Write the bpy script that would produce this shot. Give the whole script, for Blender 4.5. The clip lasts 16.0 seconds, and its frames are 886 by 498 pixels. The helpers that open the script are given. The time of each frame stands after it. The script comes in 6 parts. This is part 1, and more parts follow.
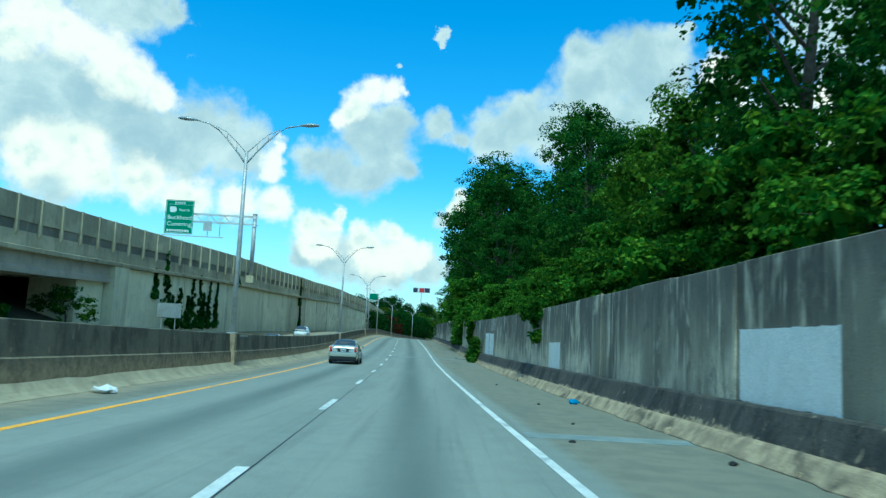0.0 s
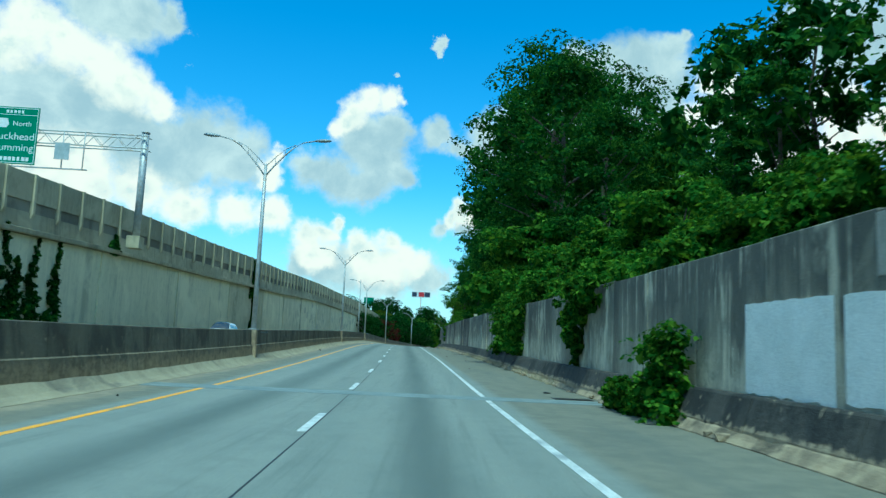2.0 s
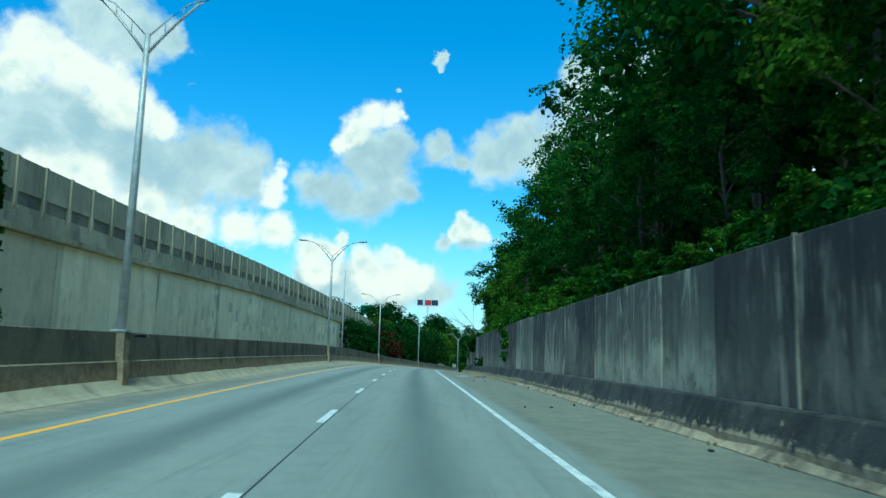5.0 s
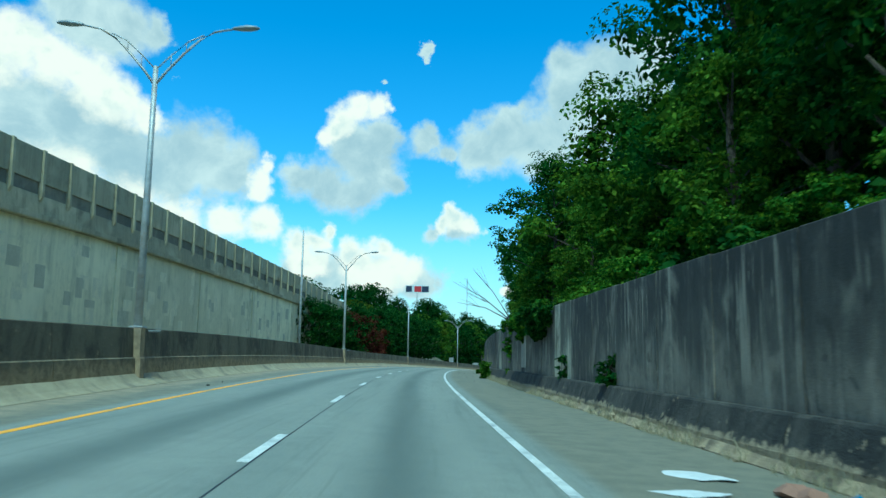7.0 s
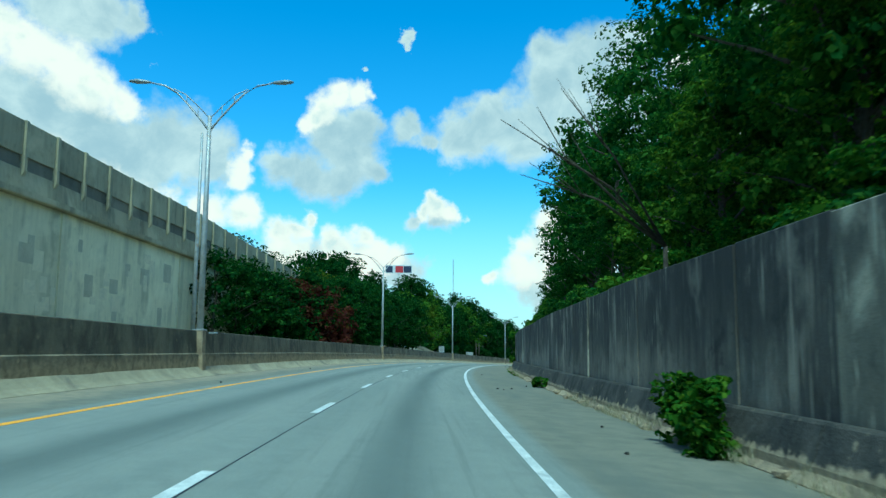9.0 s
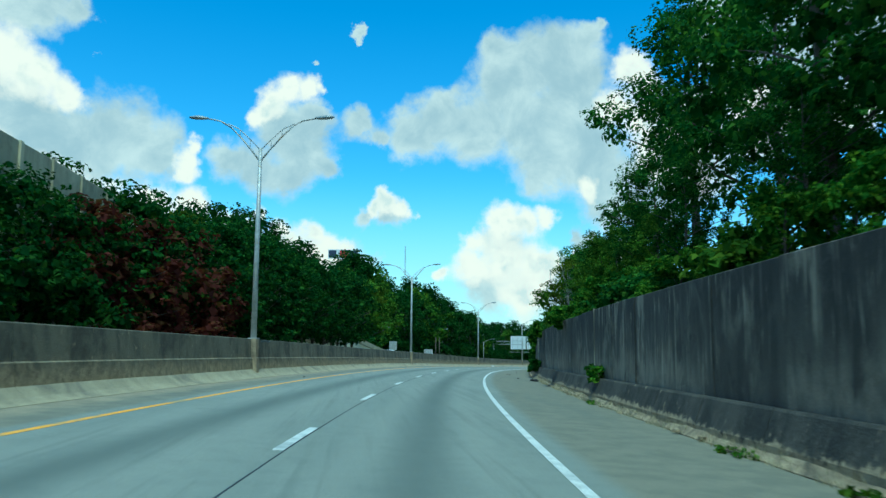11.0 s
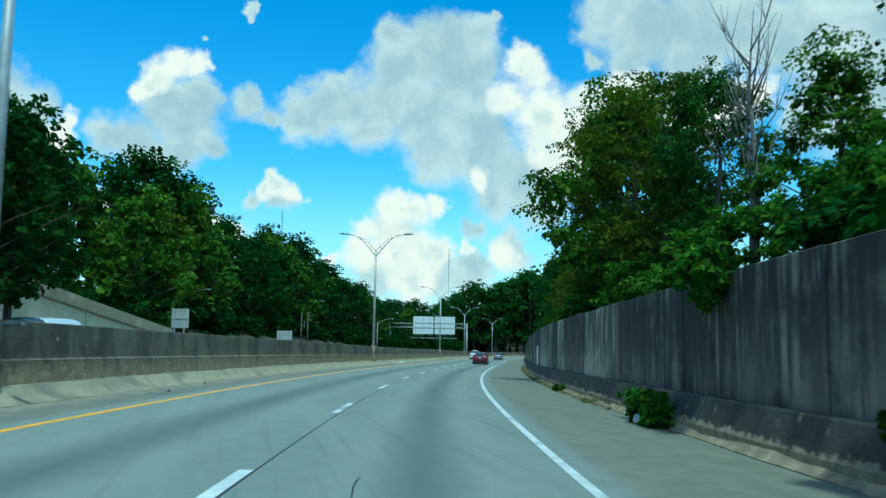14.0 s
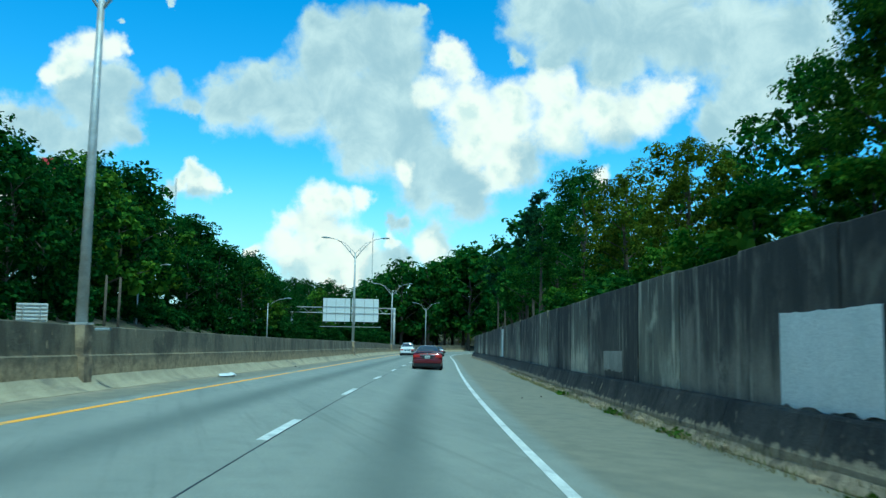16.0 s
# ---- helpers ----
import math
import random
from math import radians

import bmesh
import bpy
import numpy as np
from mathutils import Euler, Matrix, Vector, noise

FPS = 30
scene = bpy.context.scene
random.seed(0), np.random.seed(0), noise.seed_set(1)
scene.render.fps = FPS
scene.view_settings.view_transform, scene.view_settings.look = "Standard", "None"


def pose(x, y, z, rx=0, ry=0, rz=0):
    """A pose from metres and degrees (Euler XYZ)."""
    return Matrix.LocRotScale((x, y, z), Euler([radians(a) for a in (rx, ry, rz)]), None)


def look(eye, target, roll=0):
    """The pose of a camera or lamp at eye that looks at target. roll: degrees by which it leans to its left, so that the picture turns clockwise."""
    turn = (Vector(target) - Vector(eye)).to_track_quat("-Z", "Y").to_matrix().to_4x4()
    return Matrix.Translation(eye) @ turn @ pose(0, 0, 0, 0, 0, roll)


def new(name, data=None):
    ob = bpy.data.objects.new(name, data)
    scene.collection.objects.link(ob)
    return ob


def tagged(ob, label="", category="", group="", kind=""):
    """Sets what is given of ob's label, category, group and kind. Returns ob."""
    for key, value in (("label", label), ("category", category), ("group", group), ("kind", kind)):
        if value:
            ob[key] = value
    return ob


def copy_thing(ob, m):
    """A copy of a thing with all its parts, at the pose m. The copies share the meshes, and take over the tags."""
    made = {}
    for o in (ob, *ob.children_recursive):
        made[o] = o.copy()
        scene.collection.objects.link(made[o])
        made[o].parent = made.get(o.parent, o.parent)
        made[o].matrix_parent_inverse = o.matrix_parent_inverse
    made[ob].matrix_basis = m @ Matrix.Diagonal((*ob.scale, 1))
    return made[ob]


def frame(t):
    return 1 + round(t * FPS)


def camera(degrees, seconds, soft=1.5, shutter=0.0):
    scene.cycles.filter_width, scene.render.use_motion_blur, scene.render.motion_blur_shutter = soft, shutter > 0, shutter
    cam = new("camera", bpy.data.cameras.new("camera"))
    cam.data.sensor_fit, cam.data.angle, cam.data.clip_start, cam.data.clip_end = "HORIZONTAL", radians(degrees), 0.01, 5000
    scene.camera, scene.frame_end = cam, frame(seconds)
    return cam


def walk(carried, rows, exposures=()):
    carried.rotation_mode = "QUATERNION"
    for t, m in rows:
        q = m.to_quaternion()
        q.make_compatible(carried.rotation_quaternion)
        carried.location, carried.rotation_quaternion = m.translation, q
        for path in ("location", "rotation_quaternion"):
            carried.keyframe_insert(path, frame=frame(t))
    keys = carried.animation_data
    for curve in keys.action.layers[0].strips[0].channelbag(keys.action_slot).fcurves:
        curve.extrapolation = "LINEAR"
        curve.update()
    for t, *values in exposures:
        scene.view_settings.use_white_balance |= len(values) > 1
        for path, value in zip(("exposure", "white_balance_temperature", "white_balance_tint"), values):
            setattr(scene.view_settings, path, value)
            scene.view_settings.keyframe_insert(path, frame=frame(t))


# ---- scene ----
cam = camera(58.5, 16.0, 1.4, 0.12)

# seconds, x, y, z, pitch, roll, yaw
ROWS = [
    (0, 0.071, -0.013, 0.007, 7.09, -2.68, -0.41),
    (0.5, -0.367, 11.724, -0.007, 7.06, -2.54, -0.28),
    (1, -0.827, 23.462, -0.016, 7.15, -2.41, -0.28),
    (1.5, -1.274, 35.204, 0.009, 7.42, -2.44, -0.35),
    (2, -1.685, 46.950, 0.093, 7.73, -2.49, -0.52),
    (2.5, -2.082, 58.696, 0.238, 8.05, -2.60, -0.46),
    (3, -2.497, 70.439, 0.451, 8.35, -2.51, -0.37),
    (3.5, -2.943, 82.179, 0.734, 8.66, -2.46, -0.22),
    (4, -3.416, 93.915, 1.064, 8.79, -2.21, -0.08),
    (4.5, -3.895, 105.647, 1.405, 8.80, -1.96, -0.05),
    (5, -4.359, 117.377, 1.734, 8.72, -1.69, -0.12),
    (5.5, -4.795, 129.109, 2.039, 8.57, -1.48, -0.29),
    (6, -5.189, 140.844, 2.308, 8.40, -1.27, -0.49),
    (6.5, -5.526, 152.584, 2.541, 8.25, -1.08, -0.69),
    (7, -5.800, 164.331, 2.743, 8.12, -0.88, -0.88),
    (7.5, -6.023, 176.093, 2.915, 7.88, -0.77, -0.98),
    (8, -6.206, 187.872, 3.046, 7.64, -0.86, -1.24),
    (8.5, -6.331, 199.651, 3.137, 7.40, -0.66, -1.63),
    (9, -6.377, 211.415, 3.185, 7.26, -0.47, -2.16),
    (9.5, -6.306, 223.167, 3.211, 7.21, -0.32, -2.83),
    (10, -6.075, 234.916, 3.226, 7.18, -0.29, -3.67),
    (10.5, -5.650, 246.661, 3.234, 7.14, -0.34, -4.65),
    (11, -5.021, 258.386, 3.224, 7.02, -0.47, -5.79),
    (11.5, -4.159, 270.084, 3.183, 6.84, -0.70, -7.09),
    (12, -3.027, 281.755, 3.093, 6.65, -0.59, -8.48),
    (12.5, -1.583, 293.403, 2.968, 6.57, -0.57, -9.82),
    (13, 0.173, 305.016, 2.829, 6.49, -0.77, -11.15),
    (13.5, 2.230, 316.579, 2.658, 6.23, -1.00, -12.50),
    (14, 4.559, 328.100, 2.452, 6.17, -0.96, -13.81),
    (14.5, 7.156, 339.574, 2.232, 6.09, -0.86, -15.25),
    (15, 10.016, 350.995, 1.986, 5.92, -0.72, -16.59),
    (15.5, 13.145, 362.343, 1.712, 5.86, -0.78, -18.06),
    (16, 16.524, 373.611, 1.421, 5.78, -0.96, -19.30),
]
walk(cam, [(t, pose(x, y, z, 90 + p, r, a)) for t, x, y, z, p, r, a in ROWS],
     exposures=[(0, 0.12, 4780, -33), (0.5, 0.0, 4780, -33), (1.0, -0.02, 4780, -33), (2.0, 0.06, 4780, -33), (9.5, 0.06, 4780, -33), (11.5, 0.0, 4780, -33), (14.0, 0.0, 4780, -33), (15.5, 0.06, 4780, -33), (16, 0.08, 4780, -33)])

# ---- light ----
SUN_EL, SUN_AZ = 64.0, 184.0          # azimuth clockwise from +y
sun_data = bpy.data.lights.new("sun", "SUN")
sun_data.energy, sun_data.angle, sun_data.color = 2.9, radians(6), (1.0, 0.96, 0.88)
sun = new("sun", sun_data)
sd = Vector((math.sin(radians(SUN_AZ)) * math.cos(radians(SUN_EL)), math.cos(radians(SUN_AZ)) * math.cos(radians(SUN_EL)), math.sin(radians(SUN_EL))))
sun.matrix_world = look(sd * 50, (0, 0, 0))


def az_el(az, el):
    a, e = radians(az), radians(el)
    return (math.sin(a) * math.cos(e), math.cos(a) * math.cos(e), math.sin(e))


class Nodes:
    """Short-hand for building a node tree."""

    def __init__(self, tree):
        self.tree = tree
        tree.nodes.clear()

    def add(self, kind):
        return self.tree.nodes.new(kind)

    def link(self, a, b):
        self.tree.links.new(a, b)

    def feed(self, socket, value):
        if hasattr(value, "is_linked"):
            self.link(value, socket)
        else:
            socket.default_value = value

    def math(self, op, a, b=0.0, c=0.0, clamp=False):
        n = self.add("ShaderNodeMath")
        n.operation, n.use_clamp = op, clamp
        for s, v in zip(n.inputs, (a, b, c)):
            self.feed(s, v)
        return n.outputs[0]

    def vec(self, op, a, b=(0, 0, 0)):
        n = self.add("ShaderNodeVectorMath")
        n.operation = op
        self.feed(n.inputs[0], a)
        self.feed(n.inputs[1], b)
        return n.outputs["Value"] if op in ("DISTANCE", "LENGTH", "DOT_PRODUCT") else n.outputs[0]

    def noise(self, vector, scale, detail=4.0, rough=0.55, distort=0.0):
        n = self.add("ShaderNodeTexNoise")
        self.feed(n.inputs["Vector"], vector)
        n.inputs["Scale"].default_value, n.inputs["Detail"].default_value = scale, detail
        n.inputs["Roughness"].default_value, n.inputs["Distortion"].default_value = rough, distort
        return n.outputs["Fac"]

    def ramp(self, value, lo, hi, a=0.0, b=1.0, smooth=True):
        n = self.add("ShaderNodeMapRange")
        n.interpolation_type = "SMOOTHSTEP" if smooth else "LINEAR"
        for s, v in zip(n.inputs, (value, lo, hi, a, b)):
            self.feed(s, v)
        return n.outputs[0]

    def mix(self, fac, a, b, blend="MIX"):
        n = self.add("ShaderNodeMix")
        n.data_type, n.blend_type = "RGBA", blend
        self.feed(n.inputs[0], fac)
        self.feed(n.inputs[6], (*a, 1) if isinstance(a, tuple) and len(a) == 3 else a)
        self.feed(n.inputs[7], (*b, 1) if isinstance(b, tuple) and len(b) == 3 else b)
        return n.outputs[2]


world = bpy.data.worlds.new("sky")
world.use_nodes = True
scene.world = world
W = Nodes(world.node_tree)
sky = W.add("ShaderNodeTexSky")
sky.sky_type, sky.sun_disc, sky.sun_elevation, sky.sun_rotation = "NISHITA", False, radians(SUN_EL), radians(SUN_AZ)
sky.air_density, sky.dust_density, sky.ozone_density = 1.0, 0.3, 3.0
way = W.add("ShaderNodeTexCoord").outputs["Generated"]
# cumulus: sunlit heads and grey bodies, as puffs (azimuth, elevation, radius in degrees)
HEADS, BODIES = [], []
HEADS += [(-29.3, 19.7, 1.9), (-26.9, 19.0, 1.4), (-24.7, 18.5, 1.7), (-22.8, 17.3, 1.6), (-20.8, 16.3, 1.2), (-12.5, 12.6, 1.0), (-12.1, 13.8, 0.6), (-13.1, 11.8, 0.7), (-21.3, 10.2, 1.7), (-18.3, 9.5, 1.6), (-14.8, 9.3, 1.5), (-12.1, 9.5, 1.4), (-24.5, 10.3, 1.7), (-28.0, 11.3, 2.0), (-25.4, 12.1, 1.7), (-30.5, 18.0, 1.4)]
HEADS += [(-5.9, 18.2, 1.0), (-6.8, 17.1, 1.1), (-4.4, 18.2, 0.9), (-3.5, 18.3, 0.6), (-7.9, 15.9, 0.8), (-7.2, 16.3, 0.9)]
HEADS += [(-9.4, 8.1, 1.1), (-7.6, 9.1, 0.6), (-8.4, 8.5, 0.6), (-5.9, 7.7, 1.1), (-3.9, 8.0, 1.0), (-2.7, 7.2, 1.0), (-1.3, 6.6, 0.9), (-8.7, 6.7, 1.2), (-5.4, 6.3, 1.4), (-3.4, 6.2, 1.4)]
HEADS += [(1.7, 10.3, 0.9), (0.6, 9.9, 0.7), (0.2, 11.5, 0.3), (3.0, 9.7, 0.7), (3.8, 9.5, 0.5), (1.3, 10.8, 0.5)]
HEADS += [(19.6, 19.5, 1.2), (20.6, 18.2, 1.0), (18.5, 16.9, 1.4), (21.0, 15.9, 1.8), (23.9, 16.7, 1.4), (26.4, 17.4, 1.3), (28.0, 17.3, 1.0), (23.9, 14.6, 1.9), (27.4, 15.1, 1.7), (30.4, 15.8, 1.8), (34.0, 15.7, 1.8), (35.7, 16.3, 1.2), (21.4, 13.4, 1.6), (23.1, 11.6, 1.5), (16.5, 11.1, 0.9), (30.6, 10.8, 0.8)]
HEADS += [(10.2, 8.8, 1.4), (8.1, 7.6, 0.8), (11.7, 8.9, 1.1), (13.3, 9.3, 0.9), (7.7, 5.9, 1.3), (10.1, 6.0, 1.5), (12.7, 6.1, 1.5), (5.7, 5.4, 0.6), (11.7, 3.6, 1.7), (15.3, 6.2, 0.6), (18.0, 5.8, 1.1)]
BODIES += [(-28.5, 15.6, 2.7), (-25.4, 14.9, 2.6), (-22.8, 14.5, 1.9), (-29.3, 13.7, 2.9), (-17.1, 13.6, 2.7), (-19.7, 12.9, 2.5), (-14.8, 13.2, 1.9), (-21.6, 12.6, 2.3), (-22.9, 21.7, 2.0), (-25.5, 22.3, 2.2), (-20.2, 21.7, 0.9), (-26.6, 10.4, 2.6)]
BODIES += [(-6.0, 15.4, 1.9), (-4.6, 13.9, 1.9), (-3.9, 16.3, 1.1), (-9.5, 12.9, 1.4), (-7.8, 12.2, 1.5), (-5.7, 12.0, 1.5), (-2.9, 12.7, 0.8), (-0.7, 15.8, 1.1), (0.7, 14.9, 0.6), (-0.9, 23.0, 0.2), (-0.8, 22.6, 0.3), (-0.8, 22.2, 0.3), (-0.8, 21.9, 0.3), (-0.8, 21.5, 0.2), (-18.8, 21.2, 0.2), (-18.8, 19.1, 0.2), (-3.9, 19.9, 0.2)]
BODIES += [(-7.4, 6.0, 1.8), (-4.2, 5.7, 2.0), (-0.9, 5.7, 1.4), (-9.9, 6.2, 1.2)]
BODIES += [(2.1, 9.5, 1.0), (-0.1, 9.2, 0.8)]
BODIES += [(11.1, 20.2, 1.5), (9.8, 18.9, 1.8), (5.6, 16.5, 1.7), (3.9, 15.2, 1.6), (2.7, 14.8, 0.9), (7.7, 15.8, 1.9), (13.3, 19.9, 1.5), (6.1, 17.3, 0.7)]
BODIES += [(2.8, 15.3, 1.4), (5.3, 15.9, 1.6), (5.8, 17.7, 0.6), (8.1, 15.4, 2.0), (10.5, 18.4, 2.0), (11.2, 20.6, 1.6), (9.5, 21.3, 0.9), (13.7, 20.8, 1.8), (15.6, 19.0, 2.2), (16.3, 21.5, 1.1), (17.1, 22.4, 0.4), (12.2, 15.9, 2.6), (15.5, 15.5, 2.6), (13.1, 12.9, 2.0), (16.6, 13.0, 2.2)]
BODIES += [(19.4, 11.5, 2.4), (21.0, 9.7, 1.9), (24.7, 12.2, 1.9), (17.3, 9.7, 1.5), (28.0, 14.1, 1.6), (31.6, 14.8, 1.8), (22.2, 14.4, 1.9)]
BODIES += [(10.0, 7.0, 1.6), (12.9, 4.5, 2.1), (15.8, 4.5, 1.5), (15.9, 7.5, 0.7), (18.6, 6.1, 1.4), (9.3, 4.4, 1.8)]
BODIES += [(28.0, 21.7, 2.5), (25.7, 22.5, 1.9), (32.1, 21.1, 2.9), (36.0, 20.4, 2.8), (39.8, 20.1, 3.0), (41.6, 17.0, 2.2), (24.7, 19.5, 0.6), (27.2, 19.5, 1.3), (31.3, 18.8, 1.7), (40.8, 15.2, 2.3), (44.1, 19.6, 2.5), (45.1, 15.5, 2.9), (38.6, 14.3, 1.7)]


def puffs_field(puffs, where):
    """The largest of 1 - distance / radius over all puffs."""
    total = None
    for az, el, r in puffs:
        d = W.vec("DISTANCE", where, az_el(az, el))
        v = W.math("MULTIPLY_ADD", d, -1 / radians(r * 1.08), 1.0)
        total = v if total is None else W.math("SMOOTH_MAX", total, v, 0.9)
    return total


warp = W.add("ShaderNodeTexNoise")
W.link(way, warp.inputs["Vector"])
warp.inputs["Scale"].default_value, warp.inputs["Detail"].default_value, warp.inputs["Roughness"].default_value = 24, 6, 0.58
wobble = W.vec("SUBTRACT", warp.outputs["Color"], (0.5, 0.5, 0.5))
fine = W.noise(way, 44, 8, 0.6)
lumps = W.noise(way, 9, 6, 0.55)
heads = W.math("ADD", puffs_field(HEADS, W.vec("ADD", way, W.vec("MULTIPLY", wobble, (0.052, 0.052, 0.046)))), W.math("MULTIPLY_ADD", fine, 0.7, -0.35))
puffy = puffs_field(BODIES, W.vec("ADD", way, W.vec("MULTIPLY", wobble, (0.055, 0.055, 0.045))))
# beyond the clouds that are seen, the same broken cumulus all round
sep = W.add("ShaderNodeSeparateXYZ")
W.link(way, sep.inputs[0])
ahead = W.ramp(sep.outputs[1], 0.45, 0.75)
high = W.ramp(sep.outputs[2], 0.38, 0.5)
elsewhere = W.math("MAXIMUM", W.math("SUBTRACT", 1.0, ahead), high)
round_about = W.math("MULTIPLY", W.math("MULTIPLY_ADD", lumps, 5.0, -2.6), elsewhere)
dens = W.math("MAXIMUM", puffy, W.math("SUBTRACT", round_about, W.math("MULTIPLY", W.math("SUBTRACT", 1.0, elsewhere), 1.0)))
dens = W.math("ADD", dens, W.math("MULTIPLY_ADD", fine, 0.8, -0.4))
veil = W.ramp(dens, -0.30, 0.40, 0.0, 0.95)
crisp = W.ramp(heads, -0.22, 0.50)
# light and shade within the bodies, and soft hollows in the heads
tone = W.math("ADD", W.math("MULTIPLY", dens, 0.45), W.math("MULTIPLY_ADD", W.noise(way, 15, 6, 0.62, 0.4), 2.2, -0.95))
grey = W.mix(W.ramp(tone, -0.25, 0.85), (1.15, 1.0, 0.95), (0.70, 0.69, 0.73))
white = W.mix(W.math("MULTIPLY", W.ramp(W.noise(way, 26, 7, 0.6), 0.46, 0.66, 0.0, 0.75), W.ramp(heads, 0.15, 0.8)), (1.56, 1.17, 1.02), (0.98, 0.90, 0.88))
rich = W.add("ShaderNodeHueSaturation")
rich.inputs["Saturation"].default_value, rich.inputs["Value"].default_value = 1.30, 0.97
W.link(sky.outputs[0], rich.inputs["Color"])
blue = W.mix(1.0, rich.outputs[0], (0.19, 0.19, 0.19), "MULTIPLY")
haze = W.ramp(sep.outputs[2], 0.0, 0.22, 0.75, 0.0)
blue = W.mix(haze, blue, (0.62, 0.72, 0.80))
air = W.mix(veil, blue, W.mix(1.0, grey, (0.77, 0.77, 0.77), "MULTIPLY"))
air = W.mix(crisp, air, W.mix(1.0, white, (0.77, 0.77, 0.77), "MULTIPLY"))
back = W.add("ShaderNodeBackground")
W.link(air, back.inputs["Color"])
back.inputs["Strength"].default_value = 1.0
W.link(back.outputs[0], W.add("ShaderNodeOutputWorld").inputs[0])

# ---- the line of the road ----
# stations along the broken lane line: metres, heading, gradient in per cent, crossfall
AXIS_START = Vector((-1.62, -0.056, -1.375))
AXIS = [
    (-60, 1.934, 0.01, 0.013),
    (0, 2.107, -0.16, 0.013),
    (40, 1.906, 0.53, 0.004),
    (80, 2.030, 2.64, 0.004),
    (120, 2.598, 2.64, 0.015),
    (160, 1.752, 1.80, 0.024),
    (190, 1.092, 1.05, 0.044),
    (220, -0.837, 0.09, 0.052),
    (250, -3.141, -0.05, 0.045),
    (280, -6.311, -0.87, 0.041),
    (310, -9.695, -1.35, 0.041),
    (340, -12.812, -2.03, 0.041),
    (380, -17.35, -2.29, 0.042),
    (405, -19.0, -2.20, 0.042),
    (430, -19.6, -2.10, 0.042),
    (500, -20.2, -2.40, 0.040),
    (540, -26.0, -2.00, 0.030),
    (580, -36.0, -1.50, 0.020),
    (620, -46.0, -1.00, 0.010),
    (720, -60.0, 0.00, 0.000),
]


def along(s, column):
    """A value of the AXIS table between its stations, on a smooth curve."""
    xs, vs = [r[0] for r in AXIS], [r[column] for r in AXIS]
    s = min(max(s, xs[0]), xs[-1])
    i = max(k for k in range(len(xs) - 1) if xs[k] <= s)
    grad = np.gradient(vs, xs)
    h = xs[i + 1] - xs[i]
    u = (s - xs[i]) / h
    return ((2 * u**3 - 3 * u**2 + 1) * vs[i] + (u**3 - 2 * u**2 + u) * h * grad[i]
            + (3 * u**2 - 2 * u**3) * vs[i + 1] + (u**3 - u**2) * h * grad[i + 1])


STATIONS = np.arange(-60.0, 720.1, 1.0)
HEAD = np.array([radians(along(s, 1)) for s in STATIONS])
_steps = np.stack([-np.sin(HEAD), np.cos(HEAD), np.array([along(s, 2) / 100 for s in STATIONS])], 1)
LINE = np.zeros((len(STATIONS), 3))
LINE[1:] = np.cumsum((_steps[1:] + _steps[:-1]) / 2, 0)
LINE += np.array(AXIS_START) - LINE[60]
FALL = np.array([along(s, 3) for s in STATIONS])

# small corrections along the line: station, metres to the right, metres up, crossfall
TRIM = [
    (0, -0.032, -0.008, -0.0002),
    (50, -0.013, 0.005, -0.0013),
    (100, 0.007, 0.002, 0.0016),
    (150, 0.023, -0.015, 0.0004),
    (200, -0.052, -0.017, -0.0009),
    (230, -0.024, -0.009, 0.0019),
    (260, -0.052, -0.008, 0.0025),
    (290, 0.000, 0.001, 0.0040),
    (320, 0.014, 0.003, -0.0004),
    (350, 0.002, 0.014, 0.0008),
    (380, 0.011, 0.002, -0.0027),
    (420, 0.033, -0.021, -0.0034),
]
_trim = [np.interp(STATIONS, [q[0] for q in TRIM], [q[i] for q in TRIM]) for i in (1, 2, 3)]
LINE += np.stack([_trim[0] * np.cos(HEAD), _trim[0] * np.sin(HEAD), _trim[1]], 1)
FALL += _trim[2]


def at(s, lat, up=0.0):
    """World place of station s, lat metres to the right of the lane line, up metres over the road."""
    a = np.interp(s, STATIONS, HEAD)
    b = np.interp(s, STATIONS, FALL)
    x, y, z = (np.interp(s, STATIONS, LINE[:, k]) for k in range(3))
    return Vector((x + lat * math.cos(a), y + lat * math.sin(a), z + up - b * lat))


def stand(s, lat, up=0.0, turn=0.0, scale=1.0):
    """A pose on the road: upright, +y along the road, turned by so many degrees."""
    a = np.interp(s, STATIONS, HEAD)
    return Matrix.LocRotScale(at(s, lat, up), Euler((0, 0, a + radians(turn))), (scale,) * 3)


def table(rows, s):
    return float(np.interp(s, [r[0] for r in rows], [r[1] for r in rows]))

# ---- materials ----
def surface(name, rough=0.8, metal=0.0, spec=0.4):
    """A new node material: its nodes, its shader and the place in the object."""
    m = bpy.data.materials.new(name)
    m.use_nodes = True
    n = Nodes(m.node_tree)
    bsdf = n.add("ShaderNodeBsdfPrincipled")
    n.link(bsdf.outputs[0], n.add("ShaderNodeOutputMaterial").inputs[0])
    bsdf.inputs["Roughness"].default_value, bsdf.inputs["Metallic"].default_value = rough, metal
    bsdf.inputs["Specular IOR Level"].default_value = spec
    return m, n, bsdf, n.add("ShaderNodeTexCoord").outputs["Object"]


def relief(n, bsdf, height, strength=0.3, far=0.02):
    b = n.add("ShaderNodeBump")
    b.inputs["Strength"].default_value, b.inputs["Distance"].default_value = strength, far
    n.link(height, b.inputs["Height"])
    n.link(b.outputs[0], bsdf.inputs["Normal"])


